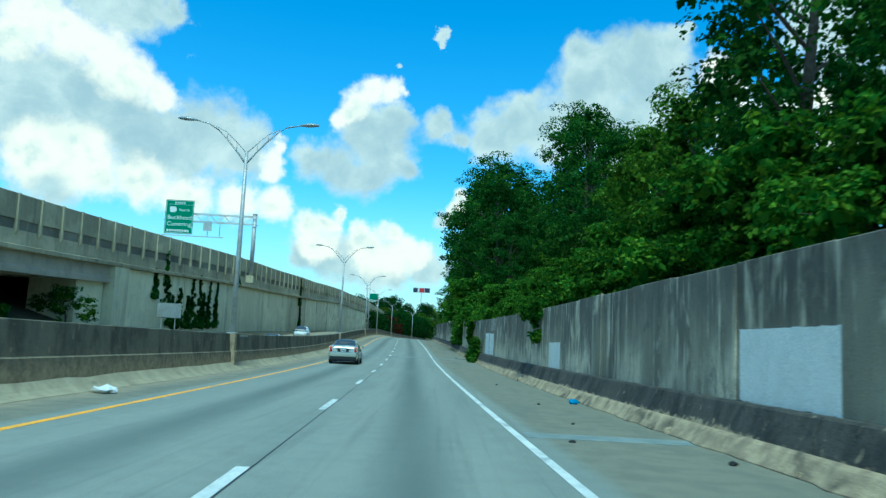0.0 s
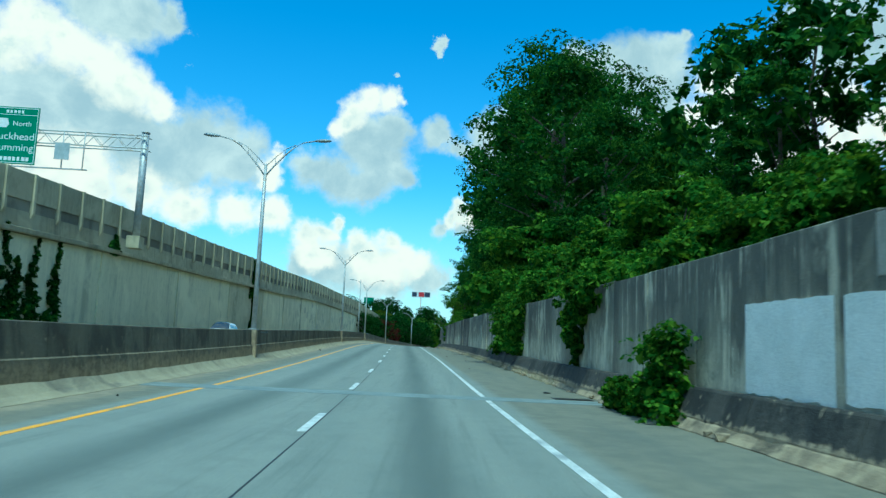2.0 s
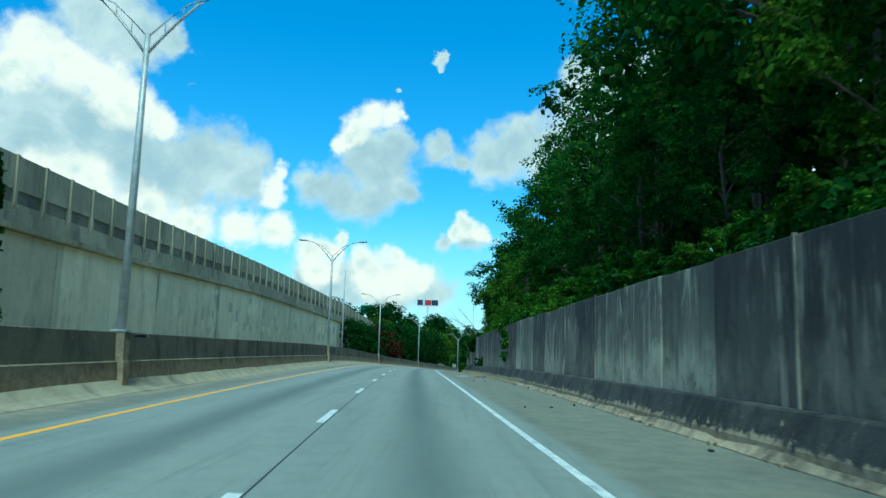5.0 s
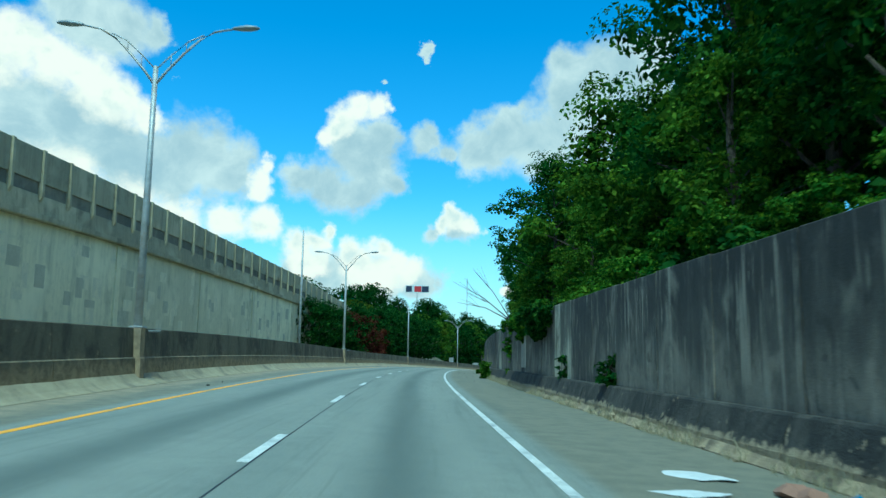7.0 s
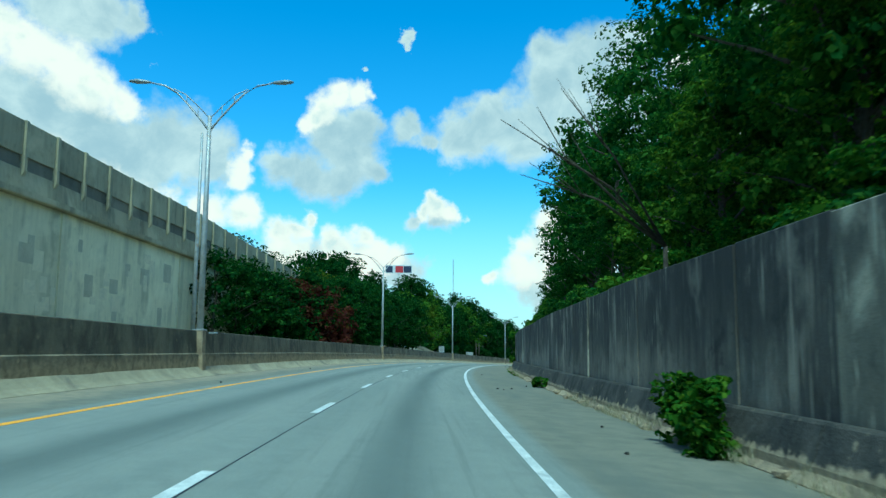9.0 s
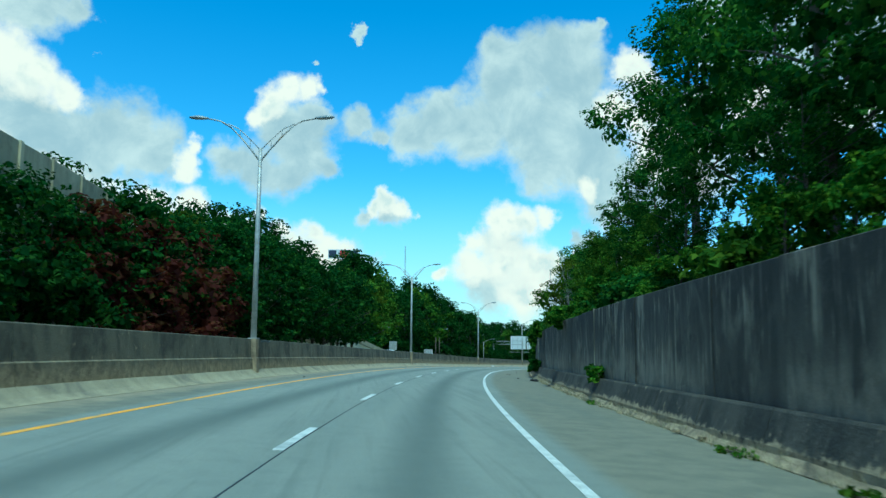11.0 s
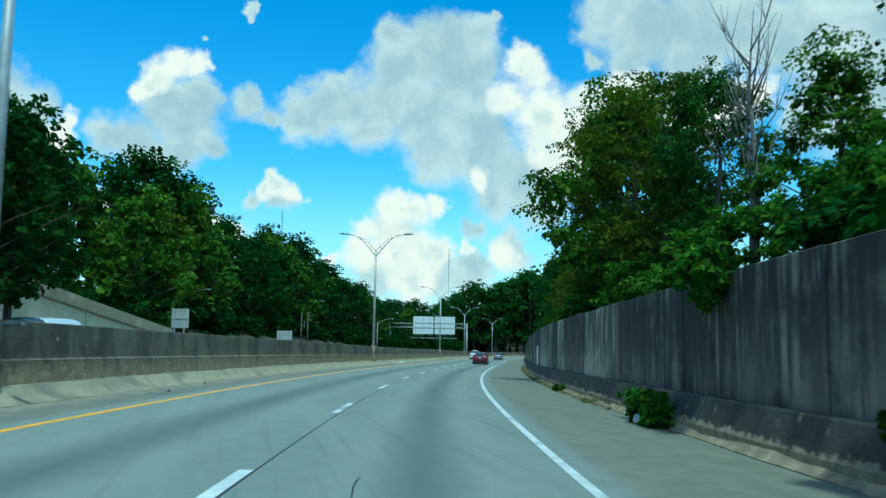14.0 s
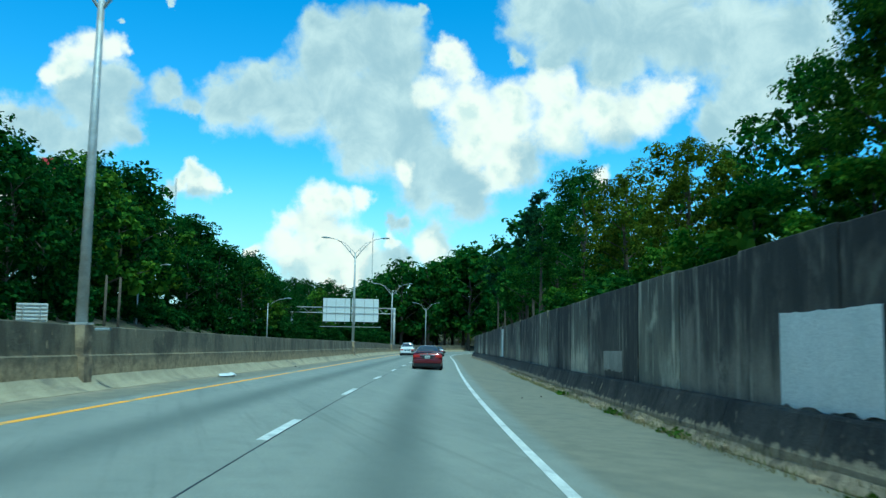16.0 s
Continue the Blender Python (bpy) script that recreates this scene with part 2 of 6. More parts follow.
def speckled(name, a, b, scale=3.0, fine=60.0, rough=0.8, bump=0.2, far=0.01, metal=0.0, third=None):
    """Two tones in blotches, with fine grain over them."""
    m, n, bsdf, co = surface(name, rough, metal)
    big, small = n.noise(co, scale, 5), n.noise(co, fine, 3)
    c = n.mix(n.ramp(big, 0.35, 0.65), a, b)
    if third:
        c = n.mix(n.ramp(n.noise(co, scale * 0.37, 4, 0.6, 0.6), 0.52, 0.68), c, third)
    grain = n.ramp(small, 0.3, 0.7, 0.82, 1.15)
    g = n.add("ShaderNodeCombineColor")
    for k in range(3):
        n.link(grain, g.inputs[k])
    n.link(n.mix(1.0, c, g.outputs[0], "MULTIPLY"), bsdf.inputs["Base Color"])
    relief(n, bsdf, small, bump, far)
    return m


def streaked(name, base, dark, light, drip=0.9, rough=0.9, green=None):
    """Weathered concrete: run-off streaks down the face, blotches and grain."""
    m, n, bsdf, co = surface(name, rough)
    tall = n.vec("MULTIPLY", co, (1.0, 1.0, 0.07))
    runs, wide = n.noise(tall, 3.2, 5, 0.65), n.noise(tall, 0.75, 3)
    blot, grain = n.noise(co, 0.9, 6, 0.6), n.noise(co, 45, 4)
    c = n.mix(n.math("MULTIPLY", n.ramp(runs, 0.40, 0.66, 0.0, drip), n.ramp(blot, 0.3, 0.6, 0.35, 1.0)), base, dark)
    c = n.mix(n.math("MULTIPLY", n.ramp(wide, 0.50, 0.66), n.ramp(n.noise(co, 0.5, 5, 0.6, 0.6), 0.4, 0.62, 0.1, 0.85)), c, dark)
    c = n.mix(n.ramp(n.noise(co, 2.3, 5, 0.65), 0.5, 0.7, 0.0, 0.35), c, dark)
    c = n.mix(n.ramp(n.noise(co, 0.33, 4, 0.55, 0.4), 0.50, 0.66, 0.0, 0.7), c, light)
    thin = n.noise(n.vec("MULTIPLY", co, (1, 1, 0.03)), 9.0, 3, 0.6)
    c = n.mix(n.math("MULTIPLY", n.ramp(thin, 0.58, 0.74), n.ramp(blot, 0.42, 0.66)), c, light)
    if green:
        c = n.mix(n.math("MULTIPLY", n.ramp(n.noise(tall, 1.4, 4), 0.52, 0.64), n.ramp(blot, 0.4, 0.7)), c, green)
    c = n.mix(n.ramp(grain, 0.35, 0.75, 0.0, 0.3), c, light)
    info = n.add("ShaderNodeObjectInfo").outputs["Random"]
    v = n.ramp(info, 0, 1, 0.82, 1.14, False)
    g = n.add("ShaderNodeCombineColor")
    for k in range(3):
        n.link(v, g.inputs[k])
    n.link(n.mix(1.0, c, g.outputs[0], "MULTIPLY"), bsdf.inputs["Base Color"])
    relief(n, bsdf, n.math("ADD", grain, n.math("MULTIPLY", blot, 2.0)), 0.35, 0.02)
    return m


def panelled(name, base, dark, light, bloom):
    """Old formed concrete: soot, broad run-off bands, thin pale drips and pale blooms."""
    m, n, bsdf, co = surface(name, 0.9)
    tall = n.vec("MULTIPLY", co, (1.0, 1.0, 0.06))
    wide, runs, thin = n.noise(tall, 0.55, 4, 0.6), n.noise(n.vec("MULTIPLY", co, (1, 1, 0.13)), 2.4, 7, 0.78), n.noise(n.vec("MULTIPLY", co, (1, 1, 0.10)), 7.5, 4, 0.65)
    blot, grain = n.noise(co, 0.55, 6, 0.62, 0.3), n.noise(co, 38, 4)
    c = n.mix(n.ramp(wide, 0.36, 0.64, 0.0, 0.7), base, dark)
    c = n.mix(n.ramp(runs, 0.46, 0.62, 0.0, 0.28), c, dark)
    height = n.add("ShaderNodeAttribute")
    height.attribute_name = "above"
    rinsed = n.math("MULTIPLY", n.ramp(n.math("ADD", height.outputs["Fac"], n.math("MULTIPLY_ADD", n.noise(tall, 1.9, 4, 0.6), 2.6, -1.3)), 2.1, 1.1), n.ramp(n.noise(n.vec("MULTIPLY", co, (1, 1, 0.0)), 0.16, 3), 0.37, 0.52))
    c = n.mix(n.math("MULTIPLY", rinsed, n.ramp(n.noise(co, 1.6, 5, 0.6), 0.3, 0.6, 0.45 * bloom, 1.1 * bloom)), c, light)
    sooted = n.ramp(n.math("ADD", height.outputs["Fac"], n.math("MULTIPLY_ADD", n.noise(tall, 2.3, 5, 0.65), 3.4, -1.7)), 2.0, 3.1, 0.0, 0.72)
    c = n.mix(sooted, c, dark)
    scuff = n.noise(n.vec("MULTIPLY", co, (1, 1, 0.6)), 1.2, 9, 0.72, 0.7)
    c = n.mix(n.ramp(scuff, 0.54, 0.66, 0.0, 0.75), c, base)
    c = n.mix(n.ramp(scuff, 0.46, 0.36, 0.0, 0.7), c, dark)
    c = n.mix(n.math("MULTIPLY", n.ramp(n.noise(tall, 3.3, 4, 0.6), 0.53, 0.66), n.ramp(blot, 0.40, 0.60, 0.05, 0.9)), c, light)
    c = n.mix(n.math("MULTIPLY", n.ramp(thin, 0.56, 0.68, 0.0, 0.8), n.ramp(blot, 0.45, 0.62)), c, light)
    patch = n.noise(n.vec("MULTIPLY", co, (1, 1, 0.6)), 0.8, 5, 0.55, 0.5)
    c = n.mix(n.ramp(patch, 0.56, 0.70, 0.0, bloom), c, light)
    info = n.add("ShaderNodeObjectInfo").outputs["Random"]
    v = n.math("MULTIPLY", n.ramp(info, 0, 1, 0.84, 1.2, False), n.ramp(grain, 0.3, 0.75, 0.85, 1.18))
    g = n.add("ShaderNodeCombineColor")
    for k in range(3):
        n.link(v, g.inputs[k])
    n.link(n.mix(1.0, c, g.outputs[0], "MULTIPLY"), bsdf.inputs["Base Color"])
    relief(n, bsdf, n.math("ADD", grain, n.math("MULTIPLY", blot, 2.0)), 0.4, 0.02)
    return m


def splashed(name, dark, darker, pale, edge, soft, blur=0.04):
    """Sooty concrete with a ragged pale crust over the part nearest the road."""
    m, n, bsdf, co = surface(name, 0.95)
    at_lat = n.add("ShaderNodeAttribute")
    at_lat.attribute_name = "above"
    big, mid, grain = n.noise(co, 0.35, 3), n.noise(co, 4.2, 6, 0.72, 0.3), n.noise(co, 42, 4)
    tall = n.vec("MULTIPLY", co, (1.0, 1.0, 0.5))
    c = n.mix(n.ramp(n.noise(tall, 0.9, 6, 0.68, 0.5), 0.4, 0.62), dark, darker)
    crust = n.mix(n.ramp(mid, 0.35, 0.68), pale, tuple(q * 0.55 for q in pale))
    ragged = n.math("ADD", at_lat.outputs["Fac"], n.math("MULTIPLY_ADD", mid, soft, -0.5 * soft))
    ragged = n.math("ADD", ragged, n.math("MULTIPLY_ADD", big, 0.36, -0.18))
    c = n.mix(n.ramp(ragged, edge - blur, edge + blur, 1.0, 0.0), c, crust)
    c = n.mix(n.math("MULTIPLY", n.ramp(n.noise(tall, 6, 4), 0.6, 0.7), n.ramp(mid, 0.5, 0.6)), c, pale)
    g = n.add("ShaderNodeCombineColor")
    for k in range(3):
        n.link(n.ramp(grain, 0.3, 0.75, 0.78, 1.2), g.inputs[k])
    n.link(n.mix(1.0, c, g.outputs[0], "MULTIPLY"), bsdf.inputs["Base Color"])
    relief(n, bsdf, n.math("ADD", grain, n.math("MULTIPLY", mid, 3.0)), 0.6, 0.03)
    return m


def plain(name, colour, rough=0.5, metal=0.0, spec=0.5, wear=0.12, scale=8.0):
    m, n, bsdf, co = surface(name, rough, metal, spec)
    d = n.noise(co, scale, 5)
    worn = tuple(c * (1 - wear) for c in colour)
    n.link(n.mix(n.ramp(d, 0.4, 0.65), colour, worn), bsdf.inputs["Base Color"])
    return m


def leafy(name, dark, mid, sunlit):
    m, n, bsdf, co = surface(name, 0.85, 0.0, 0.04)
    isle = n.add("ShaderNodeNewGeometry").outputs["Random Per Island"]
    c = n.mix(n.ramp(isle, 0.0, 0.9, 0.1, 0.9), dark, mid)
    c = n.mix(n.ramp(isle, 0.55, 1.0, 0.0, 0.6), c, sunlit)
    tone = n.ramp(n.noise(co, 0.5, 3), 0.3, 0.7, 0.5, 1.4)
    g = n.add("ShaderNodeCombineColor")
    for k in range(3):
        n.link(tone, g.inputs[k])
    leaf = n.mix(1.0, c, g.outputs[0], "MULTIPLY")
    n.link(leaf, bsdf.inputs["Base Color"])
    # daylight shines through the blades
    through_leaf = n.add("ShaderNodeBsdfTranslucent")
    n.link(n.mix(1.0, leaf, (1.5, 1.35, 0.8), "MULTIPLY"), through_leaf.inputs["Color"])
    both = n.add("ShaderNodeMixShader")
    both.inputs[0].default_value = 0.36
    n.link(bsdf.outputs[0], both.inputs[1])
    n.link(through_leaf.outputs[0], both.inputs[2])
    out = [q for q in m.node_tree.nodes if q.bl_idname == "ShaderNodeOutputMaterial"][0]
    n.link(both.outputs[0], out.inputs[0])
    return m


def road_material():
    m, n, bsdf, co = surface("worn_pavement", 0.85)
    small, mid, big = n.noise(co, 90, 3), n.noise(co, 2.2, 5), n.noise(n.vec("MULTIPLY", co, (1, 0.12, 1)), 0.9, 4)
    uv = n.add("ShaderNodeAttribute")
    uv.attribute_name = "across"
    lat = uv.outputs["Fac"]
    # tyre-polished tracks and the oil-darkened middle of each lane
    lane = n.math("PINGPONG", n.math("ADD", lat, 1.85), 1.85)
    mid_dark = n.ramp(lane, 0.0, 0.75, 1.0, 0.0)
    track = n.math("MULTIPLY", n.ramp(lane, 0.55, 0.85), n.ramp(lane, 1.25, 0.95))
    c = n.mix(n.ramp(big, 0.35, 0.65), (0.254, 0.275, 0.240), (0.297, 0.315, 0.272))
    c = n.mix(n.ramp(mid, 0.4, 0.7, 0.0, 0.4), c, (0.203, 0.219, 0.197))
    c = n.mix(n.math("MULTIPLY", mid_dark, n.ramp(big, 0.2, 0.7, 0.55, 0.95)), c, (0.127, 0.149, 0.132))
    c = n.mix(n.math("MULTIPLY", track, 0.45), c, (0.302, 0.315, 0.272))
    streak = n.noise(n.vec("MULTIPLY", co, (1, 0.02, 1)), 5.5, 4, 0.6)
    c = n.mix(n.ramp(streak, 0.5, 0.72, 0.0, 0.35), c, (0.135, 0.151, 0.134))
    # the shoulders are older and more sandy
    side = n.math("MAXIMUM", n.ramp(lat, 3.9, 4.3), n.ramp(lat, -3.9, -4.2))
    sand = n.mix(n.ramp(mid, 0.35, 0.7), (0.243, 0.230, 0.167), (0.186, 0.180, 0.133))
    sand = n.mix(n.ramp(big, 0.5, 0.75, 0.0, 0.6), sand, (0.140, 0.151, 0.126))
    c = n.mix(side, c, sand)
    drift = n.math("ADD", lat, n.math("MULTIPLY_ADD", n.noise(n.vec("MULTIPLY", co, (1, 0.35, 1)), 1.6, 5, 0.65), 1.5, -0.75))
    c = n.mix(n.ramp(drift, -4.55, -5.15, 0.0, 0.8), c, n.mix(n.ramp(mid, 0.35, 0.7), (0.389, 0.328, 0.219), (0.281, 0.242, 0.167)))
    n.link(n.mix(n.ramp(small, 0.35, 0.7, 0.0, 0.5), c, (0.092, 0.101, 0.098)), bsdf.inputs["Base Color"])
    relief(n, bsdf, small, 0.25, 0.006)
    return m


ROAD = road_material()
BARRIER = splashed("stained_barrier", (0.205, 0.185, 0.129), (0.091, 0.085, 0.064), (0.456, 0.360, 0.215), 0.62, 0.7, 0.30)
# darker tone than the parapet, for the strip under each panel
RECESS = streaked("dark_recess", (0.171, 0.160, 0.120), (0.091, 0.088, 0.069), (0.296, 0.270, 0.198), 0.35)
BASE_DARK = splashed("sooty_base", (0.085, 0.080, 0.069), (0.036, 0.036, 0.034), (0.456, 0.370, 0.241), 0.30, 0.55)
TOE = speckled("dusty_concrete", (0.456, 0.365, 0.232), (0.274, 0.220, 0.146), 2.6, 40, 0.95, 0.6, 0.03, third=(0.125, 0.105, 0.077))
# One sooty wall in two tones; lit and shaded stretches are in the colour.
WALL_DARK = panelled("sooty_shaded_panel", (0.112, 0.102, 0.084), (0.041, 0.039, 0.036), (0.388, 0.340, 0.258), 0.55)
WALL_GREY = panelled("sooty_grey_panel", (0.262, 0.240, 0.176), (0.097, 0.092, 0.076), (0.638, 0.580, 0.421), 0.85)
WALL_PALE = streaked("pale_concrete", (0.706, 0.660, 0.437), (0.396, 0.380, 0.247), (0.813, 0.760, 0.522), 0.30)
REPAINT_A = speckled("repaint_light", (0.792, 0.730, 0.494), (0.685, 0.650, 0.456), 1.2, 40)
REPAINT_B = speckled("repaint_grey", (0.482, 0.460, 0.323), (0.556, 0.530, 0.370), 1.2, 40)
PARAPET = streaked("grey_parapet", (0.399, 0.360, 0.232), (0.171, 0.160, 0.107), (0.559, 0.500, 0.327), 0.40)
GIRDER = speckled("girder_concrete", (0.449, 0.400, 0.304), (0.353, 0.320, 0.247), 0.8)
PAINT_W = speckled("white_road_paint", (0.72, 0.73, 0.70), (0.55, 0.57, 0.55), 3.0, 30, 0.7, third=(0.34, 0.36, 0.36))
PAINT_Y = speckled("yellow_road_paint", (0.92, 0.42, 0.02), (0.80, 0.40, 0.05), 2.0, 30, 0.7, third=(0.42, 0.32, 0.14))
SAND = speckled("drifted_sand", (0.40, 0.355, 0.24), (0.32, 0.285, 0.195), 1.5, 40, 0.95, 0.5, 0.02, third=(0.22, 0.20, 0.15))
SCRUBBED = speckled("scrubbed_paint", (0.456, 0.420, 0.344), (0.319, 0.300, 0.249), 1.5, 40, 0.8)
PATCH = speckled("cover_up_paint", (0.92, 0.92, 0.85), (0.84, 0.85, 0.78), 1.5, 40, 0.7)
TAR = plain("tar_joint", (0.025, 0.03, 0.032), 0.6)
STEEL = speckled("galvanised_steel", (0.52, 0.53, 0.52), (0.40, 0.41, 0.40), 4.0, 60, 0.5, 0.05, 0.003, 0.3, third=(0.44, 0.36, 0.28))
LAMP = speckled("lamp_casting", (0.36, 0.39, 0.40), (0.26, 0.29, 0.30), 6.0, 60, 0.5, 0.05, 0.003, 0.4)
SOIL = speckled("leaf_litter", (0.05, 0.05, 0.028), (0.09, 0.075, 0.045), 1.5, 30, 0.95, 0.6, 0.05, third=(0.03, 0.055, 0.018))
BARK = speckled("bark", (0.07, 0.058, 0.042), (0.12, 0.10, 0.075), 5.0, 40, 0.95, 0.7, 0.03)
DEAD_WOOD = speckled("dead_grey_wood", (0.22, 0.20, 0.18), (0.14, 0.13, 0.115), 5.0, 40, 0.9, 0.5, 0.02)
LEAF_A = leafy("oak_leaves", (0.018, 0.060, 0.013), (0.042, 0.112, 0.018), (0.110, 0.210, 0.026))
# Oak leaves again, darkened: the far slope's shade is in the colour.
LEAF_H = leafy("shaded_oak_leaves", (0.011, 0.040, 0.010), (0.025, 0.074, 0.014), (0.065, 0.140, 0.020))
LEAF_B = leafy("young_leaves", (0.035, 0.085, 0.010), (0.085, 0.17, 0.018), (0.20, 0.30, 0.030))
LEAF_C = leafy("vine_leaves", (0.025, 0.080, 0.010), (0.075, 0.17, 0.016), (0.19, 0.30, 0.028))
LEAF_D = leafy("pine_needles", (0.016, 0.045, 0.022), (0.030, 0.075, 0.032), (0.05, 0.11, 0.04))
LEAF_E = leafy("red_leaves", (0.06, 0.018, 0.016), (0.10, 0.03, 0.022), (0.07, 0.07, 0.02))
LEAF_G = leafy("yellow_leaves", (0.045, 0.075, 0.008), (0.095, 0.135, 0.012), (0.19, 0.23, 0.022))


# ---- building blocks ----
def mesh(name, verts, faces, material=None, smooth=False):
    me = bpy.data.meshes.new(name)
    me.from_pydata([tuple(v) for v in verts], [], faces)
    if material:
        me.materials.append(material)
    if smooth:
        me.polygons.foreach_set("use_smooth", [True] * len(me.polygons))
    me.update()
    return me


def part(name, data, parent=None, label=""):
    """One mesh (or bmesh result) as an object, under a thing if there is one."""
    ob = new(name, data)
    if parent:
        ob.parent = parent
    if label:
        ob["label"] = label
    return ob


def thing(name, label, category, group="", kind=""):
    return tagged(new(name), label, category, group, kind)


def sweep_data(name, profile, s0, s1, step, material, shift=None, caps=True, closed=True, smooth=False, rise=None):
    """A profile of (lat, up) carried along the road from s0 to s1. shift(s) moves it sideways, rise(s) lifts its upper part."""
    ss = np.linspace(s0, s1, max(2, int(math.ceil((s1 - s0) / step)) + 1))
    k = len(profile)
    verts, lats, ups = [], [], []
    for s in ss:
        d = shift(s) if shift else 0.0
        for la, up in profile:
            verts.append(at(s, la + d, up + (rise(s) if rise and up > 0.9 else 0.0)))
            lats.append(la + d)
            ups.append(up)
    faces = []
    for i in range(len(ss) - 1):
        for j in range(k if closed else k - 1):
            a, b = i * k + j, i * k + (j + 1) % k
            faces.append((a, b, b + k, a + k))
    if caps and closed:
        faces += [tuple(range(k))[::-1], tuple(range((len(ss) - 1) * k, len(ss) * k))]
    me = mesh(name, verts, faces, material, smooth)
    tag = me.attributes.new("across", "FLOAT", "POINT")
    tag.data.foreach_set("value", lats)
    tag = me.attributes.new("above", "FLOAT", "POINT")
    tag.data.foreach_set("value", ups)
    return me


def block(name, x0, x1, y0, y1, z0, z1, material, bevel=0.0):
    bm = bmesh.new()
    bmesh.ops.create_cube(bm, size=1.0, matrix=Matrix.Translation(((x0 + x1) / 2, (y0 + y1) / 2, (z0 + z1) / 2)) @ Matrix.Diagonal((x1 - x0, y1 - y0, z1 - z0, 1)))
    if bevel:
        bmesh.ops.bevel(bm, geom=bm.edges[:], offset=bevel, segments=2, affect="EDGES", profile=0.6)
    me = bpy.data.meshes.new(name)
    bm.to_mesh(me)
    bm.free()
    me.materials.append(material)
    return me


def tube(name, points, radii, material, sides=10):
    """A round bar along points, with a radius at each."""
    verts, faces = [], []
    pts = [Vector(p) for p in points]
    for i, p in enumerate(pts):
        d = (pts[min(i + 1, len(pts) - 1)] - pts[max(i - 1, 0)]).normalized()
        u = d.orthogonal().normalized() if abs(d.x) > 0.9 or abs(d.z) < 0.99 else Vector((1, 0, 0))
        v = d.cross(u).normalized()
        r = radii[i] if isinstance(radii, (list, tuple)) else radii
        for k in range(sides):
            a = 2 * math.pi * k / sides
            verts.append(p + (u * math.cos(a) + v * math.sin(a)) * r)
    for i in range(len(pts) - 1):
        # match the rings where their first corners differ
        base = i * sides
        best = min(range(sides), key=lambda o: (verts[base] - verts[base + sides + o]).length)
        for k in range(sides):
            a, b = base + k, base + (k + 1) % sides
            faces.append((a, b, base + sides + (b - base + best) % sides, base + sides + (k + best) % sides))
    faces += [tuple(range(sides))[::-1], tuple(range(len(verts) - sides, len(verts)))]
    return mesh(name, verts, faces, material, True)


def joined(name, datas, material=None):
    """Several meshes into one."""
    verts, faces, mats, index = [], [], [], []
    for me in datas:
        o = len(verts)
        verts += [v.co.copy() for v in me.vertices]
        for p in me.polygons:
            faces.append([o + v for v in p.vertices])
            mat = me.materials[p.material_index] if len(me.materials) else material
            if mat not in mats:
                mats.append(mat)
            index.append(mats.index(mat))
    out = mesh(name, verts, faces)
    for mat in mats:
        out.materials.append(mat)
    out.polygons.foreach_set("material_index", index)
    return out

# ---- ground, road and walls ----
WHITE = 3.66
BASE_L = [(-60, -5.51), (0, -5.51), (50, -5.5), (100, -5.39), (150, -5.38), (200, -5.79), (230, -5.85), (260, -5.72), (290, -5.51), (320, -5.42), (350, -5.32), (380, -5.37), (420, -5.15), (720, -5.15)]
BASE_R = 6.95
# heights of the median barrier and of the tall wall along the road
MEDIAN_TOP = [(0, 1.52), (50, 1.51), (100, 1.46), (150, 1.51), (200, 1.66), (230, 1.62), (260, 1.52), (290, 1.53), (320, 1.48), (350, 1.47), (380, 1.47), (420, 1.41)]
WALL_TOP = [(0, 3.13), (50, 3.37), (100, 3.54), (150, 3.38), (200, 3.54), (230, 3.51), (260, 3.14), (290, 3.21), (320, 3.22), (350, 3.14), (380, 3.25), (420, 3.31)]
S0, S1 = -55, 700


def left_base(s):
    return table(BASE_L, s)


ground = part("ground", None or sweep_data("ground", [(-900, 12), (-120, 12), (-60, 8), (-36, 4.0), (-24, 0.3), (-19, -0.12), (-6, -0.12), (7.4, -0.12), (7.9, 3.1), (12, 4.4), (24, 8.0), (60, 10), (120, 11), (420, 11)],
              -60, 720, 10, SOIL, closed=False))
tagged(ground, "dark wooded ground with leaf litter beside the highway", "ground", kind="structure")
land = part("ground", mesh("ground", [(3000 * math.cos(2 * math.pi * i / 48), 300 + 3000 * math.sin(2 * math.pi * i / 48), -14) for i in range(48)], [tuple(range(48))], SOIL))
tagged(land, "dark wooded land reaching to the horizon", "ground", kind="structure")
road = part("road", sweep_data("road", [(-5.0, 0), (-2, 0), (2, 0), (7.2, 0), (7.2, -0.1), (-7.0, -0.1), (-7.0, 0)], S0, S1, 2.0, ROAD))
tagged(road, "worn blue-grey two-lane highway pavement with sandy shoulders", "road", kind="structure")
far_road = part("road", sweep_data("far_road", [(-17.2, 0.0), (-6.8, 0.0), (-6.8, -0.1), (-17.2, -0.1)], S0, S1, 4.0, ROAD))
tagged(far_road, "worn grey pavement of the opposite carriageway", "road", kind="structure")

